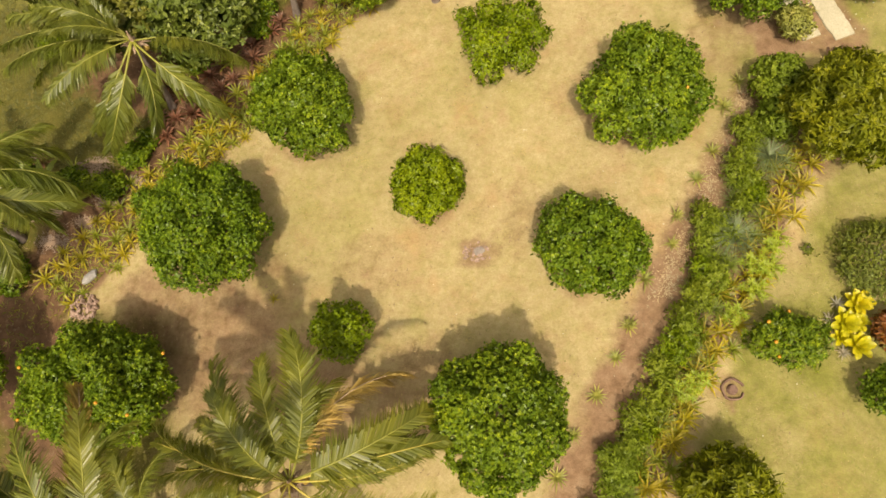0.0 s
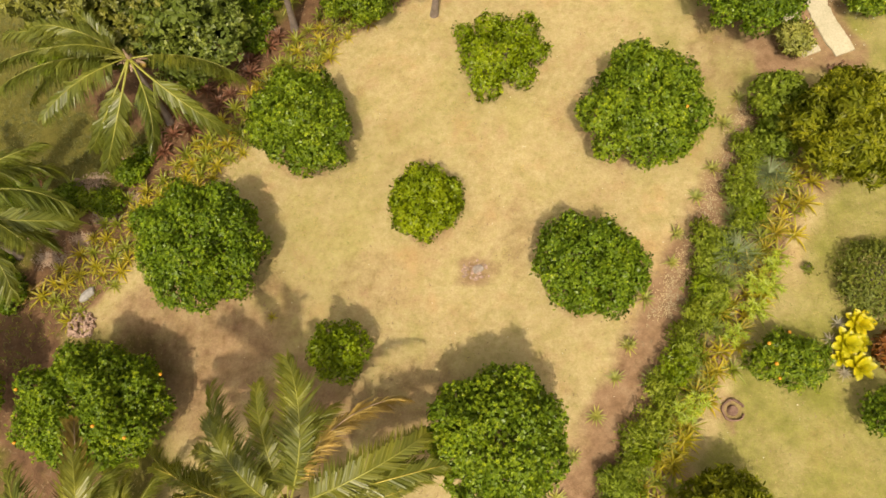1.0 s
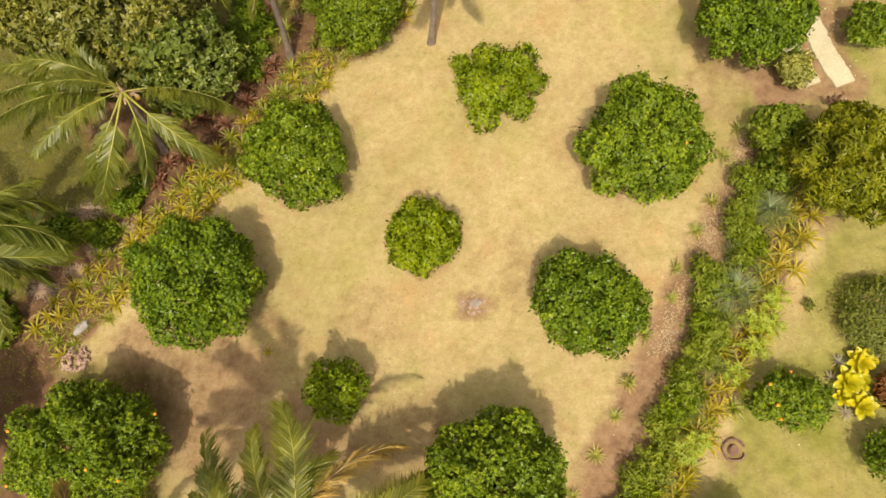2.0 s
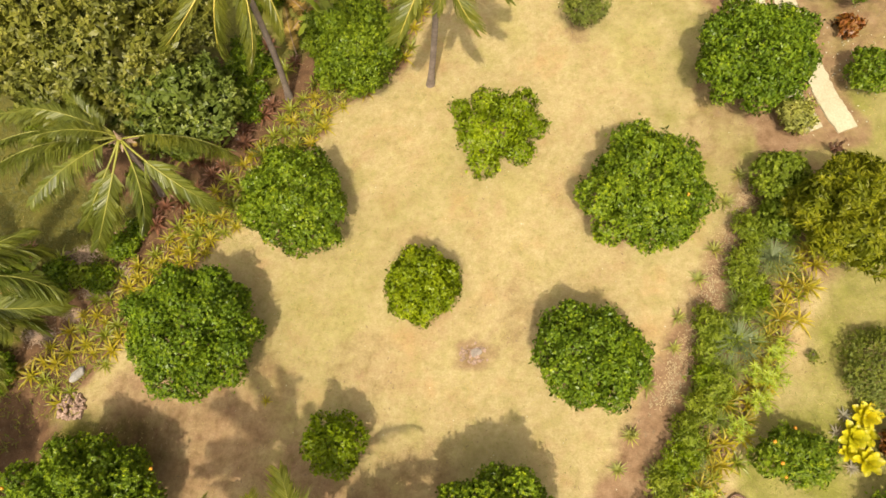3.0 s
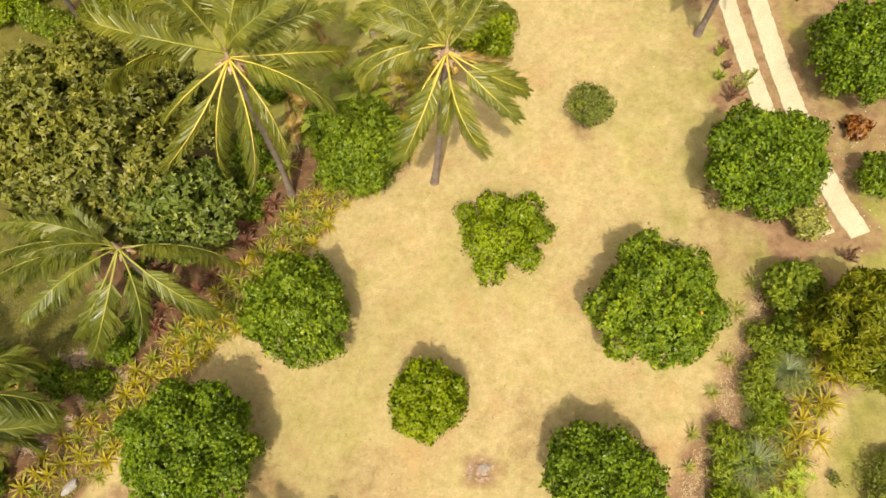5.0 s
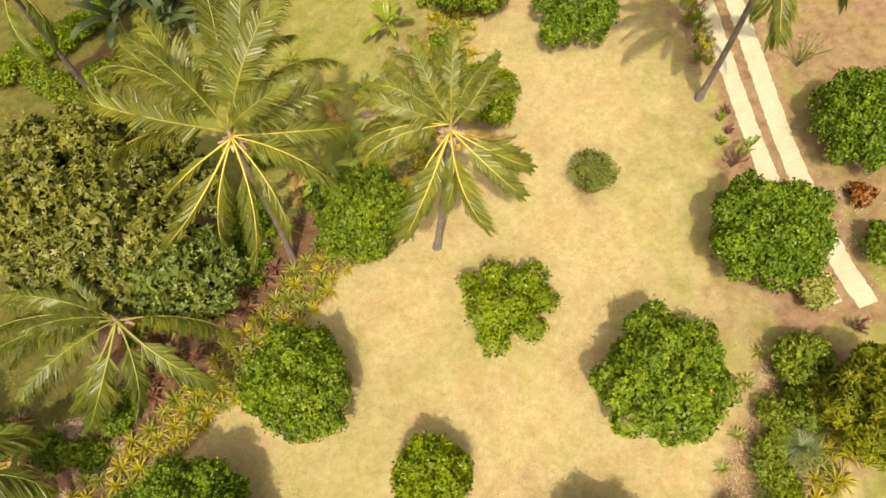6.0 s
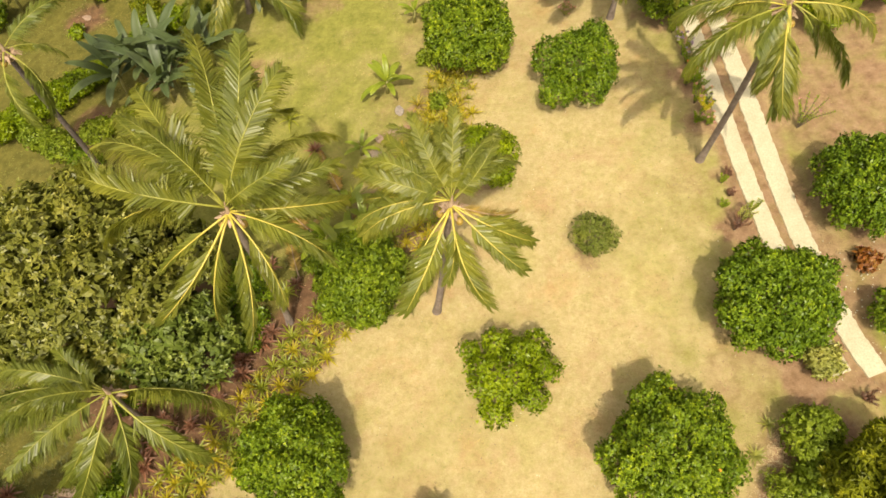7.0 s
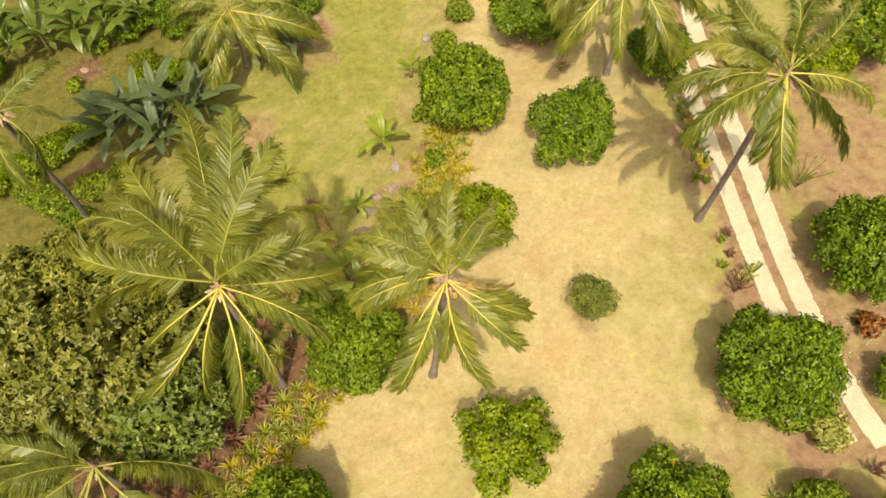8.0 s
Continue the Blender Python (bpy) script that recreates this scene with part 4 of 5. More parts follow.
# ---- rosette plants ----
def rosette_mesh(name, seed, count, length, width, mat, el=(15, 75), droop=0.6, segs=3, pointed=True):
    """Strap leaves in a rosette, each arching outwards."""
    rng = np.random.default_rng(seed)
    V, F = [np.array((0, 0, 0.02))], []
    for k in range(count):
        a = k * 2.39996 + rng.uniform(-0.2, 0.2)
        f = k / max(1, count - 1)
        e = radians(el[0] + (el[1] - el[0]) * f + rng.uniform(-6, 6))
        L = length * rng.uniform(0.75, 1.1) * (1 - 0.25 * f)
        d = np.array((math.cos(a), math.sin(a), 0))
        s = np.array((-math.sin(a), math.cos(a), 0))
        p, b = np.array((0, 0, 0.04)) + d * 0.03, len(V)
        for i in range(segs + 1):
            u = i / segs
            w = width * (0.7 + 0.6 * u if u < 0.5 else (1.0 if not pointed else 2.0 * (1 - u))) * 0.5
            lift = np.array((0, 0, 0.35 * w))
            V += [p - s * w + lift, p, p + s * w + lift]
            ee = e - droop * 1.6 * u
            p = p + (d * math.cos(ee) + np.array((0, 0, math.sin(ee)))) * L / segs
        F.append([0, b + 2, b + 1, b])
        for i in range(segs):
            for j in (0, 1):
                q = b + 3 * i + j
                F.append([q, q + 1, q + 4, q + 3])
    return mesh_of(name, np.array(V), F, [mat])


def scatter_rosettes(rng, name, meshes, places, label, category, group, size=(0.8, 1.2), lift=0.0):
    for x, y in places:
        o = new(name, meshes[rng.integers(len(meshes))])
        k = rng.uniform(*size)
        o.matrix_basis = Matrix.LocRotScale((x, y, height(x, y) + lift), Euler((rng.normal(0, 0.08), rng.normal(0, 0.08) - 0.08, rng.uniform(0, 6.28))), (k, k, k * rng.uniform(0.8, 1.1)))
        tagged(o, label, category, group)


def between(line_a, line_b, u, v):
    """A place v of the way from line a to line b, u of the way along both (by their points)."""
    i = min(int(u), len(line_a) - 2)
    a = np.array(line_a[i]) + (np.array(line_a[i + 1]) - line_a[i]) * (u - i)
    b = np.array(line_b[i]) + (np.array(line_b[i + 1]) - line_b[i]) * (u - i)
    return a + (b - a) * v


rng = np.random.default_rng(11)
YELLOW = [rosette_mesh("bromeliad", 20 + k, 15, 0.62, 0.07, BROMELIAD) for k in range(3)]
GREENER = [rosette_mesh("bromeliad", 30 + k, 15, 0.62, 0.07, BROMELIAD2) for k in range(3)]
places = []
for _ in range(4000):
    u, v = rng.uniform(1.0, 10.1), rng.beta(1.1, 1.5) * 0.85
    v *= 0.45 if u > 8.4 else 1.0
    if 6.3 < u < 7.0:
        continue
    p = between(LEFT_EDGE, LEFT_BACK, u, v) + rng.normal(0, 0.1, 2)
    if all(np.hypot(*(p - q)) > 0.55 for q in places) and np.hypot(p[0] + 19.8, p[1] - 8.6) > 0.75:
        places.append(p)
    if len(places) >= 265:
        break
kind = rng.uniform(size=len(places)) < 0.68
scatter_rosettes(rng, "bromeliad", YELLOW, [p for p, k in zip(places, kind) if k], "yellow strap-leaved bromeliad rosette in the bed border", "bromeliad", "yellow bromeliads of the border", (0.9, 1.4))
scatter_rosettes(rng, "bromeliad", GREENER, [p for p, k in zip(places, kind) if not k], "yellow-green strap-leaved bromeliad rosette in the bed border", "bromeliad", "green bromeliads of the border", (0.9, 1.4))

# right bed: leafy shrubs, then strap-leaved plants behind, blue agaves among them
SPIKY = [rosette_mesh("agave", 40 + k, 22, 0.5, 0.06, PALE, (5, 70), 0.25) for k in range(2)]
BLUE = [rosette_mesh("blue_agave", 44 + k, 260, 1.1, 0.016, AGAVE, (-8, 62), 0.45, 4) for k in range(2)]
scatter_rosettes(rng, "agave", SPIKY, [(8.22, 15.85), (7.52, 14.71), (6.83, 12.68), (6.09, 11.53), (5.15, 10.02), (4.86, 8.84), (3.71, 7.44), (2.96, 5.61), (2.41, 4.42), (1.59, 3.05), (0.69, 1.63), (0.0, 0.15)],
                 "small spiky pale green agave in bare reddish soil", "agave", "agaves along the bed", (0.8, 1.2))
scatter_rosettes(rng, "blue_agave", BLUE, [(8.75, 12.2), (7.0, 8.9)], "large blue-green agave with fine spiky leaves", "agave", "blue agaves", (1.25, 1.35), 0.35)
for k in range(30):
    p = between(RIGHT_EDGE, HEDGE_BACK, min(6.6, 0.3 + k * 0.212), 0.30 + 0.10 * math.sin(k * 2.1))
    if min(np.hypot(p[0] - 7.0, p[1] - 8.9), np.hypot(p[0] - 8.75, p[1] - 12.2)) < 1.2:
        p = p - np.array((0.55, -0.2))
    tree("hedge_shrub", 300 + k, p[0], p[1], 0.5, 0.56 + 0.14 * math.sin(k * 1.7), 0.45, (HEDGE, HEDGE, LIME, HEDGE, HEDGE)[k % 5], "leafy mid-green shrub in the hedge row", "shrub", "shrubs of the hedge row", spacing=0.18, leaf=(0.13, 0.027), each=11, count=6, low=-0.4, loose=2.6)
places = []
for _ in range(3000):
    p = between(RIGHT_EDGE, HEDGE_BACK, rng.uniform(0.3, 5.6), rng.uniform(0.62, 1.0)) + rng.normal(0, 0.08, 2)
    if all(np.hypot(*(p - q)) > 0.5 for q in places) and min(np.hypot(p[0] - 7.0, p[1] - 8.9), np.hypot(p[0] - 8.75, p[1] - 12.2)) > 0.6:
        places.append(p)
    if len(places) >= 60:
        break
scatter_rosettes(rng, "bromeliad", YELLOW + GREENER, places, "yellow-green strap-leaved plant at the hedge's edge", "bromeliad", "strap-leaved plants of the hedge row", (1.0, 1.5), 0.05)


# ---- bed plants with a shape of their own ----
def strap_plant(name, mesh, x, y, label, category, group="", size=1.0, lift=0.0, turn=0.0):
    o = new(name, mesh)
    o.matrix_basis = Matrix.LocRotScale((x, y, height(x, y) + lift), Euler((0, -0.08, turn)), (size, size, size))
    return tagged(o, label, category, group)


ORANGE = leaf_material("orange_strap_leaf", (0.22, 0.20, 0.02), (0.34, 0.27, 0.025), (0.48, 0.33, 0.03), rough=0.4, patch=3.0)
TUFTY = [rosette_mesh("strap_plant", 60 + k, 16, 0.85, 0.06, ORANGE, (25, 75), 0.55) for k in range(2)]
WISPY = [rosette_mesh("tussock", 64 + k, 70, 0.95, 0.022, leaf_material("wispy_grass", (0.13, 0.17, 0.05), (0.20, 0.24, 0.08), (0.30, 0.33, 0.13), rough=0.6), (30, 85), 0.75) for k in range(2)]
LUSH = [rosette_mesh("tussock", 76 + k, 60, 0.9, 0.03, leaf_material("lush_grass_%d" % k, (0.14, 0.19, 0.02), (0.23, 0.28, 0.035), (0.36, 0.40, 0.07), rough=0.5), (25, 85), 0.8) for k in range(2)]
TIS = [rosette_mesh("ti_plant", 68 + k, 22, 0.55, 0.10, TI, (10, 75), 0.35) for k in range(2)]
STARS = rosette_mesh("star_leaf", 72, 14, 0.25, 0.034, leaf_material("lime_star_leaf", (0.24, 0.31, 0.02), (0.34, 0.41, 0.025), (0.45, 0.50, 0.04), rough=0.45), (-5, 25), 0.25, 2)
rng = np.random.default_rng(21)
for k in range(20):
    p = between(RIGHT_EDGE, HEDGE_BACK, 0.6 + 0.26 * k, 0.70 + 0.16 * math.sin(k * 2.7))
    strap_plant("strap_plant", TUFTY[k % 2], p[0], p[1], "orange-tinged strap-leaved plant in the hedge row", "strap plant", "orange strap plants", rng.uniform(0.8, 1.2), 0.25, rng.uniform(0, 6))
for x, y in ((6.2, 7.6), (7.5, 9.9), (7.9, 10.6), (5.6, 6.2), (6.6, 8.0), (4.9, 4.6), (8.3, 11.2), (7.2, 10.4), (3.2, 2.2), (2.6, 0.6), (2.1, -0.4)):
    strap_plant("tussock", WISPY[int(y) % 2], x, y, "wispy grey-green grass tussock in the hedge row", "tussock", "wispy tussocks", rng.uniform(0.8, 1.15), 0.15, rng.uniform(0, 6))
for k in range(34):
    p = between(RIGHT_EDGE, HEDGE_BACK, 0.3 + 0.185 * k, 0.12 + 0.5 * ((k * 0.618) % 1.0))
    strap_plant("tussock", LUSH[k % 2], p[0], p[1], "lush fine-leaved green tussock in the hedge row", "tussock", "lush tussocks", rng.uniform(0.55, 0.95), 0.3, rng.uniform(0, 6))
for x, y in ((7.4, 7.7), (7.9, 7.5), (8.2, 8.4), (6.5, 5.8), (7.3, 6.7), (5.0, 3.4), (4.5, 3.0)):
    t = thing("star_leaved_plant", x, y, "slender plant with star-shaped lime green leaf tops", "plant", "star-leaved plants")
    for k in range(8):
        a = k * 2.4 + x
        q = 0.14 + 0.04 * k
        tip = (math.cos(a) * q, math.sin(a) * q, 0.75 + 0.2 * math.sin(k * 3.0))
        stem = part("stem", mesh_of("stem", *tube([(0, 0, 0), (tip[0] * 0.4, tip[1] * 0.4, tip[2] * 0.6), tip], [0.02, 0.014, 0.008], 5), [HEDGE]), t)
        o = part("leaf_star", STARS, stem)
        o.matrix_basis = Matrix.Translation(tip) @ pose(0, 0, 0, 8 * math.sin(k), 8, 70 * k)
for x, y in ((-12.0, 21.1), (-12.4, 20.6), (-17.2, 15.7), (-16.7, 16.2), (-17.6, 16.3), (-15.3, 18.4), (-14.7, 18.9), (-16.1, 17.2), (-13.6, 20.1), (-20.9, 12.9), (-14.1, 18.1), (-13.2, 19.2), (-14.6, 17.6), (-15.9, 16.4), (-16.6, 17.4), (-12.6, 21.6), (-18.4, 14.9), (-15.2, 17.0)):
    strap_plant("ti_plant", TIS[int(x * 10) % 2], x, y, "wine-red and green ti plant in shady soil", "ti plant", "red ti plants", rng.uniform(0.9, 1.4), 0.2, rng.uniform(0, 6))


far = []
for _ in range(600):
    p = np.array((rng.normal(-3.85, 0.55), rng.uniform(31.2, 35.6)))
    p[0] += 0.22 * (p[1] - 33.2)
    if all(np.hypot(*(p - q)) > 0.42 for q in far):
        far.append(p)
    if len(far) >= 48:
        break
scatter_rosettes(rng, "bromeliad", [YELLOW[0], YELLOW[1], TUFTY[0], GREENER[0]], far, "yellow and orange strap-leaved bromeliad rosette in the bed", "bromeliad", "yellow bromeliads of the far bed", (0.7, 1.25))
# golden giant rosettes: broad upright leaves
def broad_rosette(name, seed, count, length, width, mat, el):
    rng = np.random.default_rng(seed)
    V, F = [np.array((0, 0, 0.03))], []
    for k in range(count):
        a = k * 2.39996
        e = radians(el[0] + (el[1] - el[0]) * k / (count - 1))
        d, s = np.array((math.cos(a), math.sin(a), 0)), np.array((-math.sin(a), math.cos(a), 0))
        L = length * rng.uniform(0.85, 1.1) * (1 - 0.3 * k / count)
        p, b = d * 0.04 + np.array((0, 0, 0.05)), len(V)
        for i in range(6):
            u = i / 5
            w = width * 0.5 * (0.35 + 1.0 * math.sin(math.pi * min(1.0, u * 0.8 + 0.05))) * (1 if u < 0.95 else 0.3)
            V += [p - s * w + np.array((0, 0, 0.3 * w)), p - s * w * 0.5 + np.array((0, 0, 0.06 * w)), p, p + s * w * 0.5 + np.array((0, 0, 0.06 * w)), p + s * w + np.array((0, 0, 0.3 * w))]
            ee = e - 0.9 * u * u
            p = p + (d * math.cos(ee) + np.array((0, 0, math.sin(ee)))) * L / 5
        F.append([0, b + 4, b + 3, b + 2, b + 1, b])
        for i in range(5):
            for j in range(4):
                q = b + 5 * i + j
                F.append([q, q + 1, q + 6, q + 5])
    return mesh_of(name, np.array(V), F, [mat])


GOLDEN = [broad_rosette("golden_bromeliad", 80 + k, 15, 0.62, 0.21, GOLD, (15, 80)) for k in range(2)]
for k, (x, y, s) in enumerate(((10.99, 6.15, 1.0), (10.45, 5.45, 1.05), (10.72, 4.62, 1.0), (10.2, 4.9, 0.7), (10.9, 5.5, 0.75))):
    strap_plant("golden_bromeliad", GOLDEN[k % 2], x, y, "large golden yellow broad-leaved bromeliad beside a clipped bush", "bromeliad", "golden bromeliads", s, 0.12, k)
GREYS = [rosette_mesh("dry_rosette", 84, 16, 0.4, 0.07, leaf_material("grey_dry_leaf", (0.25, 0.21, 0.16), (0.38, 0.33, 0.26), (0.5, 0.45, 0.38), rough=0.8), (5, 50), 0.4)]
for x, y in ((10.0, 5.6), (10.35, 6.2), (10.25, 4.4), (10.0, 5.0)):
    strap_plant("dry_rosette", GREYS[0], x, y, "withered grey rosette beside golden bromeliads", "dry plant", "withered rosettes", 0.9, 0.02, x * 9)


# ---- bananas ----
def banana_leaf(seed, L, w, el, bend, mat):
    """A long paddle leaf along +x with a raised midrib and a torn, wavy margin."""
    rng = np.random.default_rng(seed)
    n = 12
    V, F = [], []
    p = np.zeros(3)
    for i in range(n):
        u = i / (n - 1)
        e = radians(el) - radians(bend) * u ** 1.4
        d = np.array((math.cos(e), 0, math.sin(e)))
        half = w * 0.5 * (0.12 if u < 0.14 else max(0.03, math.sin(math.pi * (0.12 + 0.88 * (u - 0.14) / 0.86)) ** 0.5)) * (1 - 0.18 * rng.uniform())
        s = np.array((0, 1.0, 0))
        lift = np.array((-math.sin(e), 0, math.cos(e)))
        V += [p - s * half + lift * half * 0.1, p - s * half * 0.5 + lift * half * 0.28, p + lift * -0.01, p + s * half * 0.5 + lift * half * 0.28, p + s * half + lift * half * 0.1]
        p = p + d * L / (n - 1)
    for i in range(n - 1):
        for j in range(4):
            q = 5 * i + j
            F.append([q, q + 1, q + 6, q + 5])
    return mesh_of("leaf", np.array(V), F, [mat], smooth=True)


BANANA_LEAVES = {}


def banana(x, y, h, count, L, mat, label, seed, group="banana plants", width=0.23, rise=0):
    rng = np.random.default_rng(seed)
    t = thing("banana_plant", x, y, label, "banana", group)
    V, F = tube([(0, 0, -0.1), (0, 0, h * 0.5), (0.03, 0, h)], [0.11, 0.09, 0.05], 9)
    part("stem", mesh_of("stem", V, F, [plain_stem], smooth=True), t)
    for k in range(count):
        el = 70 - 55 * k / count + rng.uniform(-6, 6)
        key = (mat.name, k % 4, width, rise)
        if key not in BANANA_LEAVES:
            BANANA_LEAVES[key] = banana_leaf(90 + len(BANANA_LEAVES), 1.0, width, 50 + rise - 12 * (k % 4), 55 + 10 * (k % 4), mat)
        o = part("leaf", BANANA_LEAVES[key], t)
        o.matrix_basis = Matrix.LocRotScale((0.02, 0, h * (0.97 - 0.03 * k)), Euler((rng.normal(0, 0.1), radians(30 - el) * 0.5, k * 2.4 + x)), (L * rng.uniform(0.8, 1.1),) * 3)
    return t


FULLBANANA = leaf_material("full_green_banana_leaf", (0.08, 0.12, 0.012), (0.13, 0.175, 0.018), (0.21, 0.26, 0.04), rough=0.35, through_light=0.25)
plain_stem = plain_material("banana_stem", (0.20, 0.20, 0.06), (0.34, 0.31, 0.11), rough=0.6, scale=4.0, relief=0.2)
banana(-6.95, 34.6, 0.9, 10, 1.7, BANANA, "young banana plant with yellow-green leaves on green lawn", 1)
banana(-8.2, 30.7, 0.6, 7, 1.15, BANANA, "small banana plant with yellow-green leaves on green lawn", 2)
banana(-5.5, 39.6, 0.8, 7, 1.25, BANANA, "young banana plant beside a citrus tree", 3)
for k, (x, y) in enumerate(((-30.3, 47.5), (-28.6, 48.2), (-26.0, 47.6), (-27.2, 46.0), (-31.5, 45.2), (-24.4, 48.0), (-23.0, 46.6), (-29.4, 45.6), (-32.6, 47.0), (-25.2, 46.2))):
    banana(x, y, 1.8 + 0.2 * (k % 3), 9, 2.6, FULLBANANA, "banana plant in a clump at the garden's edge", 10 + k)
for k, (x, y) in enumerate(((-19.2, 36.9), (-20.6, 37.4), (-21.6, 37.9), (-20.2, 38.7), (-18.2, 37.6), (-22.2, 36.6), (-17.3, 38.2), (-19.4, 35.8))):
    banana(x, y, 1.5 + 0.3 * (k % 3), 9, 3.0, BLUEBANANA, "banana plant with dull blue-green leaves in a clump", 20 + k, width=0.2, rise=10)
for k, (x, y) in enumerate(((-13.2, 43.4), (-12.5, 42.6), (-14.9, 42.6))):
    banana(x, y, 1.2, 7, 1.7, BLUEBANANA, "banana plant with dark green leaves behind a palm", 30 + k)
banana(-22.5, 13.2, 0.9, 6, 1.2, BANANA, "young banana plant with green leaves in shady soil", 40)
banana(-9.6, 25.2, 1.3, 8, 1.6, BANANA, "banana plant with green leaves between two palms", 41)
banana(-8.8, 24.5, 1.7, 8, 1.8, BANANA, "banana plant with bright green leaves between two palms", 43)
banana(-7.7, 25.7, 1.5, 7, 1.7, BANANA, "banana plant with bright green leaves between two palms", 44)
banana(-8.7, 26.9, 1.1, 8, 1.7, BANANA, "banana plant with green leaves between two palms", 42)

# ---- undergrowth below the orchard ----
UNDER_BED = [(-13.4, 24.2, 0.8, CITRUS), (-12.7, 23.2, 0.6, CITRUS), (-18.6, 14.3, 0.6, CITRUS), (-20.3, 13.0, 0.5, HEDGE), (-19.6, 13.2, 0.35, HEDGE), (-21.1, 12.6, 0.35, CITRUS), (-17.9, 15.2, 0.5, CITRUS), (-16.0, 19.1, 0.7, CITRUS), (-13.0, 21.6, 0.8, CITRUS), (-10.2, 24.3, 0.5, HEDGE), (-13.8, 22.6, 0.9, CITRUS), (-23.6, 8.6, 1.0, CITRUS), (-24.6, 10.2, 1.0, CITRUS), (-23.5, 20.8, 0.9, LIME)]
UNDER_LAWN = [(-28.0, 35.6, 1.1, LIME), (-26.6, 36.6, 1.1, LIME), (-25.3, 37.5, 1.0, LIME), (-29.5, 34.6, 1.1, LIME), (-24.3, 38.3, 0.9, LIME), (-27.2, 34.0, 0.9, HEDGE), (-21.4, 41.0, 1.1, LIME), (-20.0, 41.8, 1.0, LIME), (-22.4, 39.8, 0.9, LIME), (-18.6, 42.6, 1.0, CITRUS), (-23.2, 33.6, 1.0, HEDGE), (-21.6, 34.2, 0.9, HEDGE), (-25.4, 33.0, 1.0, HEDGE)]
UNDER_FAR = [(-23.6, 31.6, 0.9, CITRUS), (-25.8, 45.4, 0.6, LIME), (-26.8, 42.2, 0.5, LIME), (-24.0, 46.5, 1.2, CITRUS), (-22.3, 47.5, 1.3, CITRUS), (-13.6, 45.0, 1.2, CITRUS), (-12.1, 46.2, 1.0, CITRUS), (-20.8, 46.2, 1.2, CITRUS), (-33.0, 44.0, 1.3, CITRUS), (-34.0, 48.0, 1.6, CITRUS), (-4.2, 33.2, 0.5, HEDGE), (-5.2, 30.6, 0.5, HEDGE), (-4.9, 36.4, 0.5, HEDGE), (-3.6, 41.5, 0.7, HEDGE), (-2.6, 43.9, 0.8, HEDGE)]
for k, (x, y, r, mat) in enumerate(UNDER_BED + UNDER_LAWN + UNDER_FAR):
    tree("leafy_shrub", 400 + k, x, y, r * 0.65, r, r * 0.6, mat, {CITRUS: "low dark green shrub in shady soil", HEDGE: "low mid-green leafy shrub in the bed", LIME: "bright yellow-green shrub on the lawn"}[mat], "shrub", "undergrowth shrubs", spacing=0.19, leaf=(0.105, 0.05), each=10, count=7, low=-0.4)


rng = np.random.default_rng(27)
for k in range(46):
    u, v = rng.uniform(0.4, 7.6), rng.uniform(1.1, 2.6)
    p = between(LEFT_EDGE, LEFT_BACK, u, v) + rng.normal(0, 0.3, 2)
    if k % 3 == 0:
        strap_plant("ti_plant", TIS[k % 2], p[0], p[1], "wine-red and green ti plant in shady soil", "ti plant", "red ti plants", rng.uniform(0.9, 1.3), 0.15, rng.uniform(0, 6))
    elif k % 3 == 1:
        strap_plant("strap_plant", GREENER[k % 3], p[0], p[1], "green strap-leaved plant in shady soil", "strap plant", "green strap plants", rng.uniform(1.2, 1.8), 0.1, rng.uniform(0, 6))
    else:
        r = rng.uniform(0.45, 0.8)
        tree("leafy_shrub", 600 + k, p[0], p[1], r * 0.65, r, r * 0.6, CITRUS, "low green shrub in shady soil behind the border", "shrub", "undergrowth shrubs", spacing=0.19, leaf=(0.105, 0.05), each=10, count=7, low=-0.4)


# dry fronds that have come down
DOWN = [frond_mesh(np.random.default_rng(900 + k), 3.2, 6, 14, DRYPALM, SHEATH) for k in range(2)]
for k, (x, y, a) in enumerate(((-11.6, 24.9, 60), (-10.9, 23.6, 110), (-9.3, 24.0, 75), (-10.1, 25.8, 140), (-21.6, 13.3, 200), (-23.4, 11.4, 20), (-14.2, 20.6, 150), (-9.0, 28.0, 120), (-23.8, 8.0, 40))):
    t = thing("fallen_frond", x, y, "dry brown palm frond lying on the ground", "palm frond", "fallen fronds", 0.12, radians(a))
    blade, rib = DOWN[k % 2]
    part("frond", blade, t)
    part("rib", rib, t)


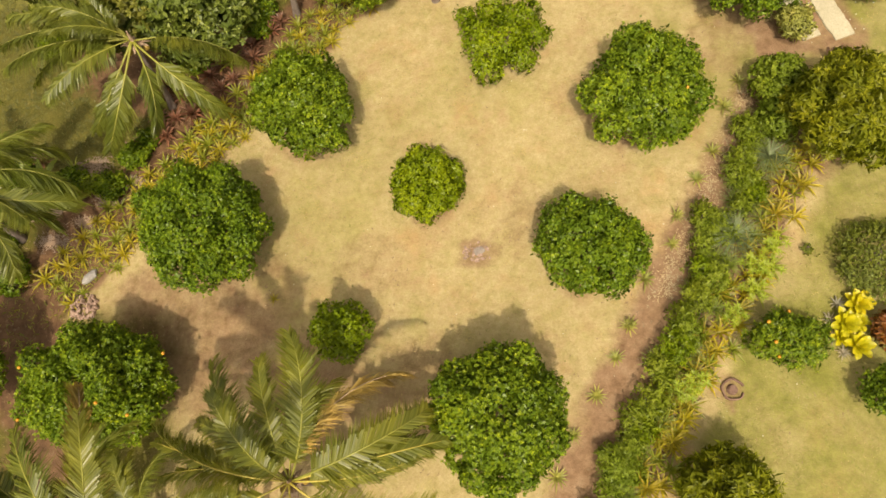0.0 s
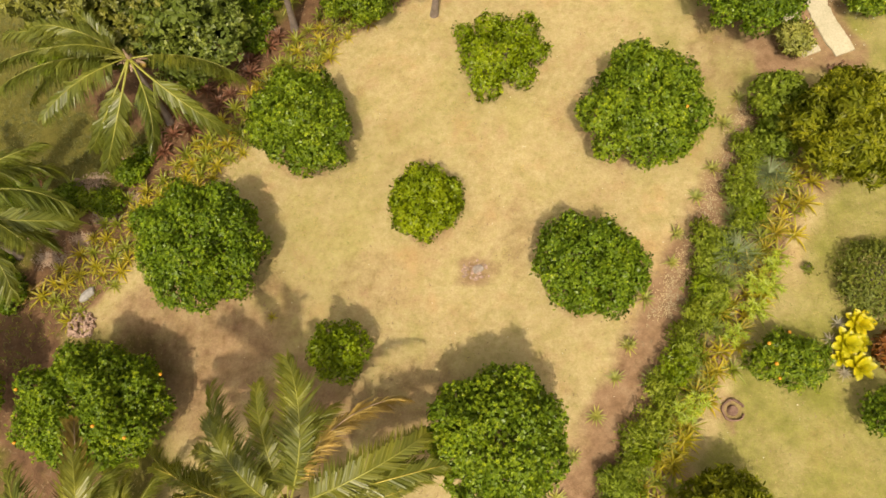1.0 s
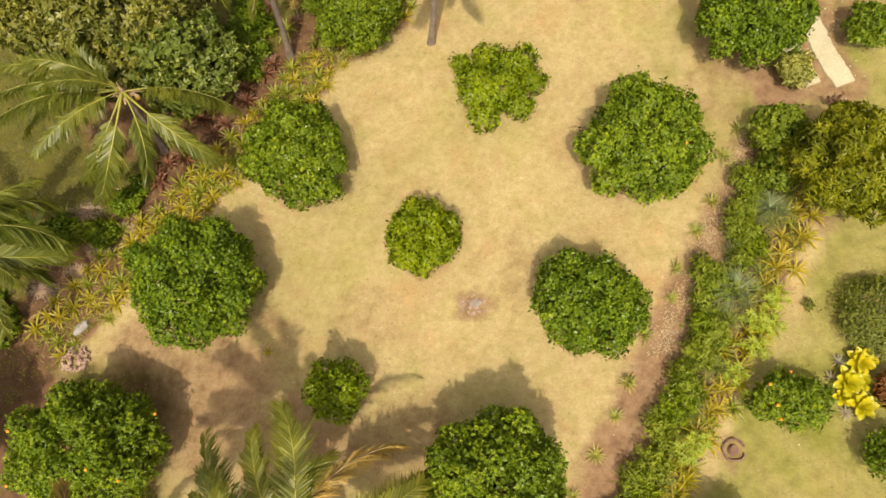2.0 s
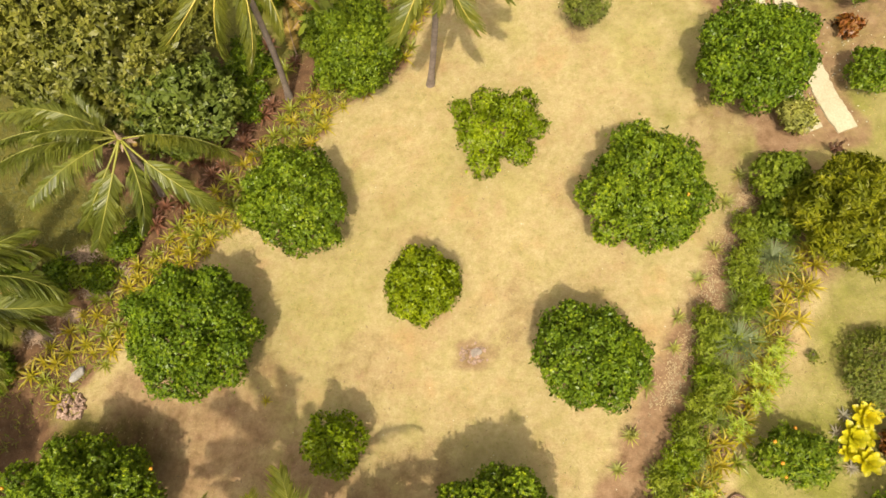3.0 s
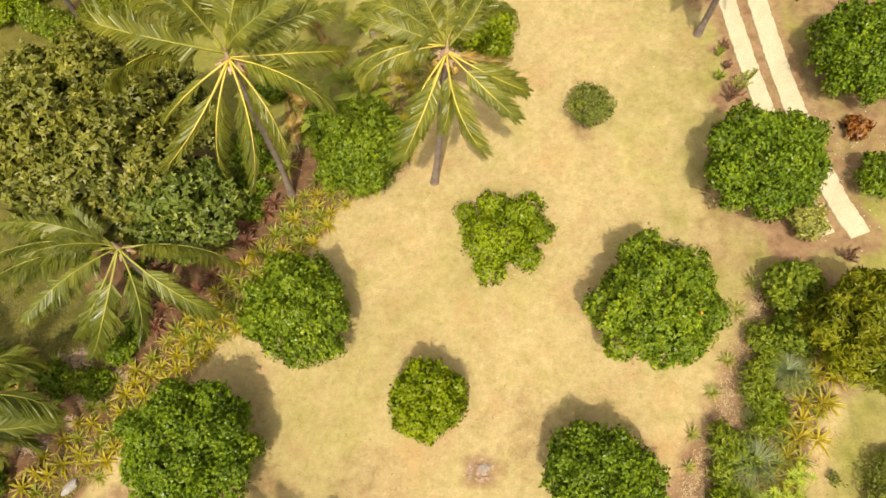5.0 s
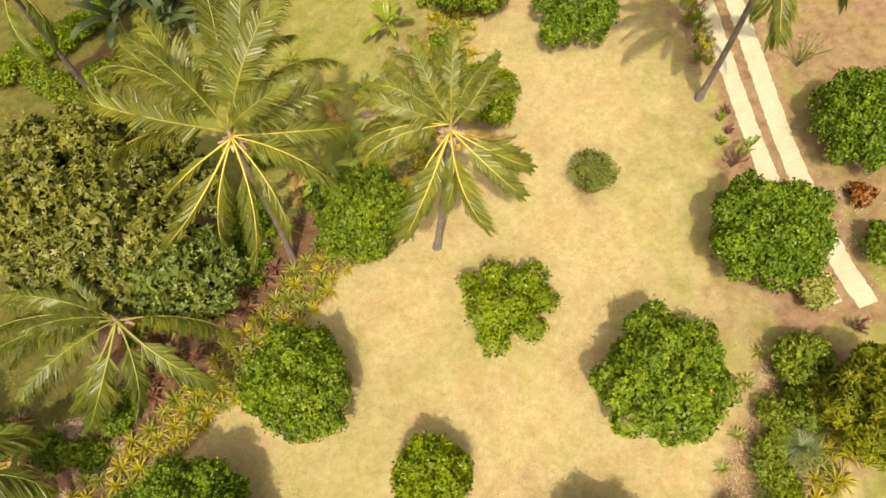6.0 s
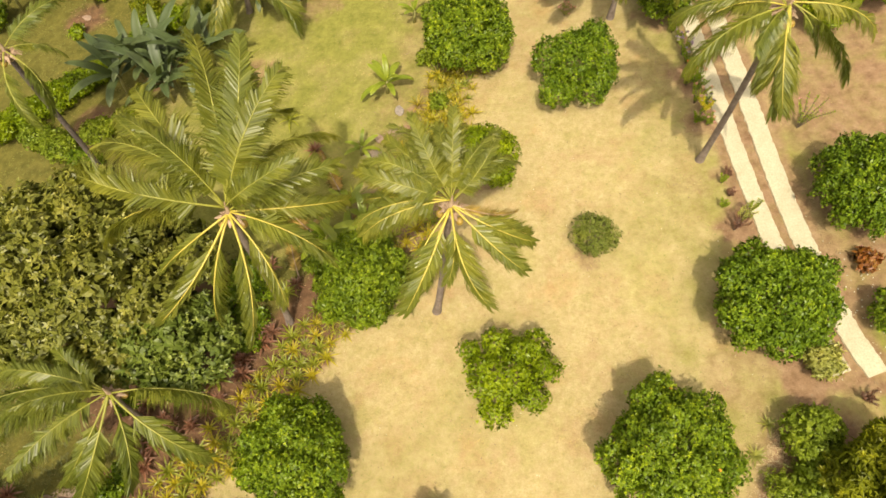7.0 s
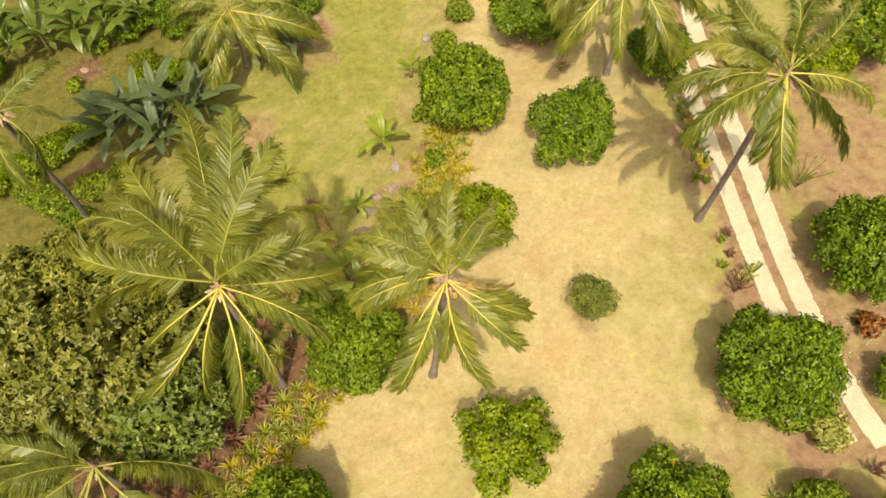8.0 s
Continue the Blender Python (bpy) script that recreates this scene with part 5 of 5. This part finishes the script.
# ---- along the drive ----
def lanky_shrub(x, y, h, reach, mat, label, seed, petals=None, blooms=6, stems=7):
    """Thin upright stems set with small leaves, blossoms at the tips."""
    rng = np.random.default_rng(seed)
    t = thing("lanky_shrub", x, y, label, "shrub", "")
    stalks, at, out, tips = [], [], [], []
    for k in range(stems):
        a = k * 2.4 + rng.uniform(-0.3, 0.3)
        q = reach * rng.uniform(0.4, 1.0)
        tip = np.array((math.cos(a) * q, math.sin(a) * q, h * rng.uniform(0.7, 1.1)))
        mid = tip * (0.35, 0.35, 0.55)
        stalks.append(part("stem", mesh_of("stem", *tube([(0, 0, 0), mid, tip], [0.025, 0.018, 0.006], 5), [WOOD]), t))
        tips.append(tip)
        for u in np.linspace(0.25, 1, 12):
            p = mid * (u * 2) if u < 0.5 else mid + (tip - mid) * (u * 2 - 1)
            at.append(p)
            out.append((math.cos(a + u * 9), math.sin(a + u * 9), 0.6))
    V, F, _ = clumps(rng, np.array(at), np.array(out, float), 6, 0.07, 0.1, 0.038)
    part("foliage", mesh_of("foliage", V, F, [mat]), t)
    if petals:
        for k in range(min(blooms, stems)):
            V, F, _ = clumps(rng, tips[k][None], np.array([(0, 0, 1.0)]), 14, 0.07, 0.09, 0.07)
            part("blossom", mesh_of("blossom", V, F, [petals]), stalks[k])
    return t


lanky_shrub(9.0, 24.7, 1.3, 0.5, CREAM, "slender shrub with yellow leaves beside the drive", 1, None, stems=9)
lanky_shrub(8.75, 24.4, 1.0, 0.45, TI, "dark reddish shrub beside the drive", 2)
lanky_shrub(9.35, 25.0, 1.4, 0.35, HEDGE, "slender green shrub at the concrete strip", 3)
for k, (x, y) in enumerate(((11.9, 16.6),)):
    lanky_shrub(x, y, 0.55, 0.4, TI, "dark reddish shrub at the end of the drive", 60 + k, None, stems=9)
lanky_shrub(12.6, 29.5, 1.7, 0.9, HEDGE, "lanky green shrub with pink blossoms on the lawn", 4, PETAL, 3, 7)
lanky_shrub(8.5, 33.4, 1.0, 0.45, HEDGE, "shrub with red blossoms beside the drive", 5, REDPETAL, 7, 8)
lanky_shrub(8.6, 30.9, 1.0, 0.5, GOLD, "shrub with bright yellow leaves beside the drive", 6, None, stems=10)
lanky_shrub(8.35, 31.6, 1.1, 0.55, HEDGE, "green shrub with a few pink blossoms beside the drive", 7, PETAL, 4, 9)
lanky_shrub(8.5, 32.3, 1.0, 0.5, CITRUS, "dark green shrub beside the drive", 8, None, stems=10)
MAUVE = leaf_material("mauve_petal", (0.34, 0.22, 0.40), (0.45, 0.32, 0.50), (0.6, 0.46, 0.6), rough=0.6)
lanky_shrub(8.3, 34.8, 0.9, 0.5, HEDGE, "shrub with pale mauve blossoms beside the drive", 9, MAUVE, 9, 9)
lanky_shrub(2.8, 38.6, 0.6, 0.5, PALE, "low bush covered in pale pink blossom on the lawn", 10, PETAL, 14, 16)
for k, (x, y) in enumerate(((8.25, 35.6), (8.4, 34.2), (8.7, 33.0), (8.15, 32.8), (8.8, 31.3), (8.2, 30.4), (8.7, 30.2), (8.1, 36.4))):
    lanky_shrub(x, y, 0.7, 0.4, (HEDGE, CITRUS, LIME)[k % 3], "low green shrub in the row beside the drive", 40 + k, (MAUVE, None, PETAL, None)[k % 4], 5, 8)
for k, (x, y) in enumerate(((8.9, 26.2), (8.7, 26.9), (9.0, 27.3), (8.5, 25.6))):
    lanky_shrub(x, y, 0.45, 0.3, HEDGE if k % 2 else TI, "small straggling plant in bare soil by the drive", 20 + k, None, stems=5)
lanky_shrub(3.0, 5.65, 0.35, 0.2, PALE, "small plant with white blossom in bare soil", 30, CREAM, 3, 4)
tree("low_tuft", 500, 9.66, 8.35, 0.14, 0.2, 0.15, CLIPPED, "small dark green tuft on the dry lawn", "tuft", spacing=0.09, leaf=(0.08, 0.034), each=8, count=5)
strap_plant("low_tuft", YELLOW[0], -11.2, 7.26, "small yellow-green tuft on the dry lawn", "tuft", "", 0.6)


# ---- stones ----
def stone_mesh(seed, size, mat):
    bm = bmesh.new()
    bmesh.ops.create_icosphere(bm, subdivisions=2, radius=1.0)
    for v in bm.verts:
        v.co *= 1 + 0.28 * noise.noise(v.co * 1.1 + Vector((seed * 7.3, 0, 0))) + 0.1 * noise.noise(v.co * 3.0 + Vector((0, seed * 3.1, 0)))
        v.co.x, v.co.y, v.co.z = v.co.x * size[0], v.co.y * size[1], max(v.co.z, -0.5) * size[2]
    me = bpy.data.meshes.new("stone")
    bm.to_mesh(me)
    bm.free()
    me.materials.append(mat)
    return me


rng = np.random.default_rng(31)
PEBBLES = [stone_mesh(k, (0.13, 0.10, 0.08), PALESTONE) for k in range(4)]
CHIPS = [stone_mesh(20 + k, (0.1, 0.075, 0.018), (PALESTONE, PALESTONE, PINKSTONE)[k]) for k in range(3)]
pile = thing("stone_pile", -19.9, 7.24, "heap of small pinkish stones at the bed's edge", "stone pile")
for k in range(80):
    a, q = rng.uniform(0, 6.28), 0.68 * math.sqrt(rng.uniform())
    o = part("stone", PEBBLES[k % 4], pile)
    x, y = math.cos(a) * q, math.sin(a) * q * 0.85
    o.matrix_basis = Matrix.LocRotScale((x, y, SLOPE * x + 0.26 * max(0.1, 1 - (q / 0.7) ** 2) * rng.uniform(0.3, 1) + 0.03), Euler(rng.uniform(0, 6, 3)), (rng.uniform(0.6, 1.2),) * 3)
for k, (x, y, s, mat, label) in enumerate((
        (-19.82, 8.62, (0.42, 0.2, 0.2), PALEGREY, "pale grey boulder lying at the bed's edge"), (-15.45, 36.4, (0.5, 0.4, 0.2), PINKSTONE, "pinkish rock beside green lawn"), (-26.6, 43.7, (0.32, 0.22, 0.06), PINKSTONE, "flat pinkish rock in green lawn"),
        (-11.5, 45.6, (0.34, 0.26, 0.14), PINKSTONE, "brownish rock at the lawn's far edge"), (-21.4, 14.0, (0.5, 0.35, 0.16), PINKSTONE, "pinkish rock in shady soil"), (-20.0, 12.6, (0.35, 0.25, 0.12), PINKSTONE, "pinkish rock in shady soil"), (-22.2, 11.9, (0.45, 0.3, 0.12), PINKSTONE, "pinkish rock in shady soil"),
        (-6.3, 33.2, (0.3, 0.25, 0.15), STONE, "grey stone in the bed"), (-7.3, 31.5, (0.35, 0.25, 0.15), PINKSTONE, "pale stone in the bed"), (-7.9, 29.4, (0.4, 0.25, 0.14), PINKSTONE, "pale stone in the bed"), (-4.6, 42.5, (0.35, 0.25, 0.15), STONE, "grey stone in the bed"))):
    o = tagged(new("rock", stone_mesh(50 + k, s, mat)), label, "rock", "rocks")
    o.matrix_basis = Matrix.LocRotScale((x, y, height(x, y) + s[2] * 0.3), Euler((0, -0.15, 0.8 + k)), None)
# a ring of earthenware round a cut stump
ring = thing("stump_in_ring", 6.38, 3.16, "cut brown stump inside a low broken dark ring on lawn", "stump")
a = np.linspace(0.3, 5.9, 28)
V, F = [], []
for k, t in enumerate(a):
    for q, z in ((0.40, -0.1), (0.40, 0.10), (0.35, 0.12), (0.33, 0.02)):
        w = 1 + 0.04 * math.sin(5 * t)
        V.append((math.cos(t) * q * w, math.sin(t) * q * w, z + SLOPE * math.cos(t) * q))
for k in range(len(a) - 1):
    for j in range(3):
        F.append([k * 4 + j, k * 4 + j + 1, k * 4 + j + 5, k * 4 + j + 4])
F += [[0, 1, 2, 3], [(len(a) - 1) * 4 + j for j in (3, 2, 1, 0)]]
part("ring", mesh_of("ring", V, F, [CLAY]), ring, "broken dark clay ring")
V, F = tube([(0, 0, -0.1), (0, 0.01, 0.06), (0.01, 0.02, 0.12)], [0.22, 0.18, 0.15], 14)
part("stump", mesh_of("stump", V, F, [CLAY]), ring, "cut brown stump")
chips = thing("rubble_patch", -2.7, 8.9, "flat patch of crumbled dark pinkish rubble in dry lawn", "rubble")
for k in range(60):
    a, q = rng.uniform(0, 6.28), 0.55 * math.sqrt(rng.uniform())
    o = part("chip", CHIPS[k % 3], chips)
    x, y = math.cos(a) * q * 1.15, math.sin(a) * q * 0.8
    o.matrix_basis = Matrix.LocRotScale((x, y, SLOPE * x + 0.02), Euler((0, -0.15, rng.uniform(0, 6))), (rng.uniform(0.25, 0.9),) * 3)
lump = part("stone", stone_mesh(44, (0.24, 0.18, 0.05), STONE), chips, "flat dark stone")
lump.matrix_basis = Matrix.LocRotScale((0.06, 0.06, 0.03), Euler((0, -0.15, 0.4)), None)


# ---- loose cover: grass, litter ----
def blades(name, label, count, box, want, mat, length, seed, flat=0.5):
    """Short grass in tufts of three blades, where the cover asks for it."""
    rng = np.random.default_rng(seed)
    X, Y = rng.uniform(box[0], box[1], count), rng.uniform(box[2], box[3], count)
    soil, green, pale, rough = covers(X, Y, spots)
    keep = rng.uniform(size=count) < want(soil, green)
    X, Y = np.repeat(X[keep], 3), np.repeat(Y[keep], 3)
    n = len(X)
    a = rng.uniform(0, 6.28, n)
    d = np.stack([np.cos(a), np.sin(a), np.full(n, flat)], 1) * length * rng.uniform(0.5, 1.3, (n, 1))
    s = np.stack([-np.sin(a), np.cos(a), np.zeros(n)], 1) * length * 0.14
    P = np.stack([X, Y, SLOPE * X - 0.02], 1) + rng.normal(0, 0.02, (n, 3)) * (1, 1, 0)
    V = np.stack([P - s, P + s, P + d], 1).reshape(-1, 3)
    return tagged(new(name, mesh_of(name, V, np.arange(n * 3).reshape(-1, 3), [mat])), label, "ground cover", kind="stuff")


PINKLITTER = leaf_material("pinkish_dead_leaf", (0.25, 0.165, 0.13), (0.355, 0.26, 0.21), (0.46, 0.365, 0.305), rough=0.8, through_light=0.05)
DRYSTRAW = leaf_material("pale_straw", (0.36, 0.28, 0.17), (0.5, 0.41, 0.27), (0.62, 0.53, 0.38), rough=0.8, through_light=0.1)
STRAW = leaf_material("straw_blade", (0.37, 0.28, 0.12), (0.43, 0.325, 0.145), (0.50, 0.395, 0.19), rough=0.7, through_light=0.15, patch=0.5)
GRASS = leaf_material("grass_blade", (0.14, 0.15, 0.03), (0.22, 0.22, 0.05), (0.34, 0.31, 0.09), rough=0.6, through_light=0.2, patch=0.5)
# darker copy of the grass tone, to go with the shade painted below it
WEED = leaf_material("weed_leaf", (0.075, 0.082, 0.014), (0.135, 0.135, 0.024), (0.22, 0.205, 0.05), rough=0.6, through_light=0.2, patch=0.5)
blades("dry_grass", "short dry straw-coloured grass", 42000, (-26, 20, -4, 48), lambda s, g: np.clip(1 - 1.3 * s, 0, 1) * np.clip(1 - 0.8 * g, 0, 1), STRAW, 0.07, 1, 0.15)
blades("green_grass", "short green grass", 60000, (-36, 20, -4, 50), lambda s, g: np.clip(1 - 1.3 * s, 0, 1) * g, GRASS, 0.08, 2, 0.2)
blades("leaf_litter", "dry brown leaf litter on bare soil", 30000, (-30, 18, -4, 48), lambda s, g: np.clip(s * 0.5, 0, 1), LITTER, 0.12, 3, 0.15)
blades("weeds", "rank green weeds below the orchard", 36000, (-36, -6, 4, 26), lambda s, g: (g > 0.75) * np.clip(1 - s, 0, 1), WEED, 0.13, 4, 0.5)
rng = np.random.default_rng(77)


def strewn(name, label, category, at, mat, length, half, up, lift):
    """Loose narrow blades lying or standing at many places of the ground, as one mesh."""
    n = len(at)
    a = rng.uniform(0, 6.28, n)
    P = np.stack([at[:, 0], at[:, 1], SLOPE * at[:, 0] + lift], 1)
    d = np.stack([np.cos(a), np.sin(a), np.full(n, up)], 1) * rng.uniform(*length, (n, 1))
    s = np.stack([-np.sin(a), np.cos(a), np.zeros(n)], 1) * half
    V = np.stack([P - s, P + s, P + d], 1).reshape(-1, 3)
    tagged(new(name, mesh_of(name, V, np.arange(n * 3).reshape(-1, 3), [mat])), label, category, kind="stuff")


us = rng.uniform(0.5, 10.1, 4700)
vs = rng.beta(1.1, 1.4, 4700) * np.where(us > 8.4, 0.42, 0.9)
strewn("border_grass", "yellow-green grassy growth among the bromeliads", "ground cover", np.array([between(LEFT_EDGE, LEFT_BACK, u, v) for u, v in zip(us, vs)]) + rng.normal(0, 0.08, (4700, 2)), BROMELIAD2, (0.1, 0.3), 0.022, 0.7, -0.02)
at = np.array([between(RIGHT_EDGE, HEDGE_BACK, u, v) for u, v in zip(rng.uniform(3.6, 6.6, 1500), rng.normal(-0.06, 0.09, 1500))])
strewn("straw_litter", "pale dry straw and clippings along the hedge", "litter", at + rng.normal(0, 0.1, (1500, 2)), DRYSTRAW, (0.06, 0.17), 0.014, 0.12, 0.01)
HEAPS = [(-20.5, 14.2, 0.45), (-20.9, 13.7, 0.35), (-18.6, 13.2, 0.4), (-19.6, 12.3, 0.45), (-20.6, 11.3, 0.35), (-22.0, 10.4, 0.55), (-6.4, 31.9, 0.3), (-7.6, 30.6, 0.35)]
for x, y, r in HEAPS:
    strewn("litter_heap", "heap of pale pinkish dead leaves on shady soil", "litter", np.array((x, y)) + rng.normal(0, r * 0.5, (int(700 * r), 2)) * (1.5, 0.8), PINKLITTER, (0.08, 0.2), 0.022, 0.3, 0.02)
at = np.stack([rng.normal(13.4, 1.3, 160), rng.normal(20.6, 1.5, 160)], 1)
a = rng.uniform(0, 6.28, 160)
P = np.stack([at[:, 0], at[:, 1], SLOPE * at[:, 0] + 0.03], 1)
k = 0.032 * rng.uniform(0.6, 1.2, 160)
V = np.stack([P + np.stack([np.cos(a + q) * k, np.sin(a + q) * k, 0.02 * np.cos(q) + 0 * a], 1) for q in (0, 1.57, 3.14, 4.71)], 1).reshape(-1, 3)
WHITE = leaf_material("white_petal", (0.6, 0.56, 0.48), (0.7, 0.66, 0.58), (0.8, 0.77, 0.7), rough=0.6, through_light=0.1)
tagged(new("fallen_blossom", mesh_of("fallen_blossom", V, np.arange(640).reshape(-1, 4), [WHITE])), "fallen white petals on soil beside the drive", "petals", kind="stuff")
blades("fallen_leaves", "scattered brown leaves on the dry lawn", 2600, (-22, 18, -3, 46), lambda s, g: np.clip(1 - s, 0, 1), LITTER, 0.09, 9, 0.15)
n = 260
at = np.stack([rng.uniform(-13, 9, n), rng.uniform(1, 34, n)], 1)
a = rng.uniform(0, 6.28, n)
P = np.stack([at[:, 0], at[:, 1], SLOPE * at[:, 0] + 0.03], 1)
k = 0.019 * rng.uniform(0.5, 1.3, n)
V = np.stack([P + np.stack([np.cos(a + q) * k, np.sin(a + q) * k, 0.01 * np.cos(q) + 0 * a], 1) for q in (0, 1.57, 3.14, 4.71)], 1).reshape(-1, 3)
tagged(new("lawn_flowers", mesh_of("lawn_flowers", V, np.arange(4 * n).reshape(-1, 4), [WHITE])), "tiny pale flowers scattered in the dry lawn", "flowers", kind="stuff")
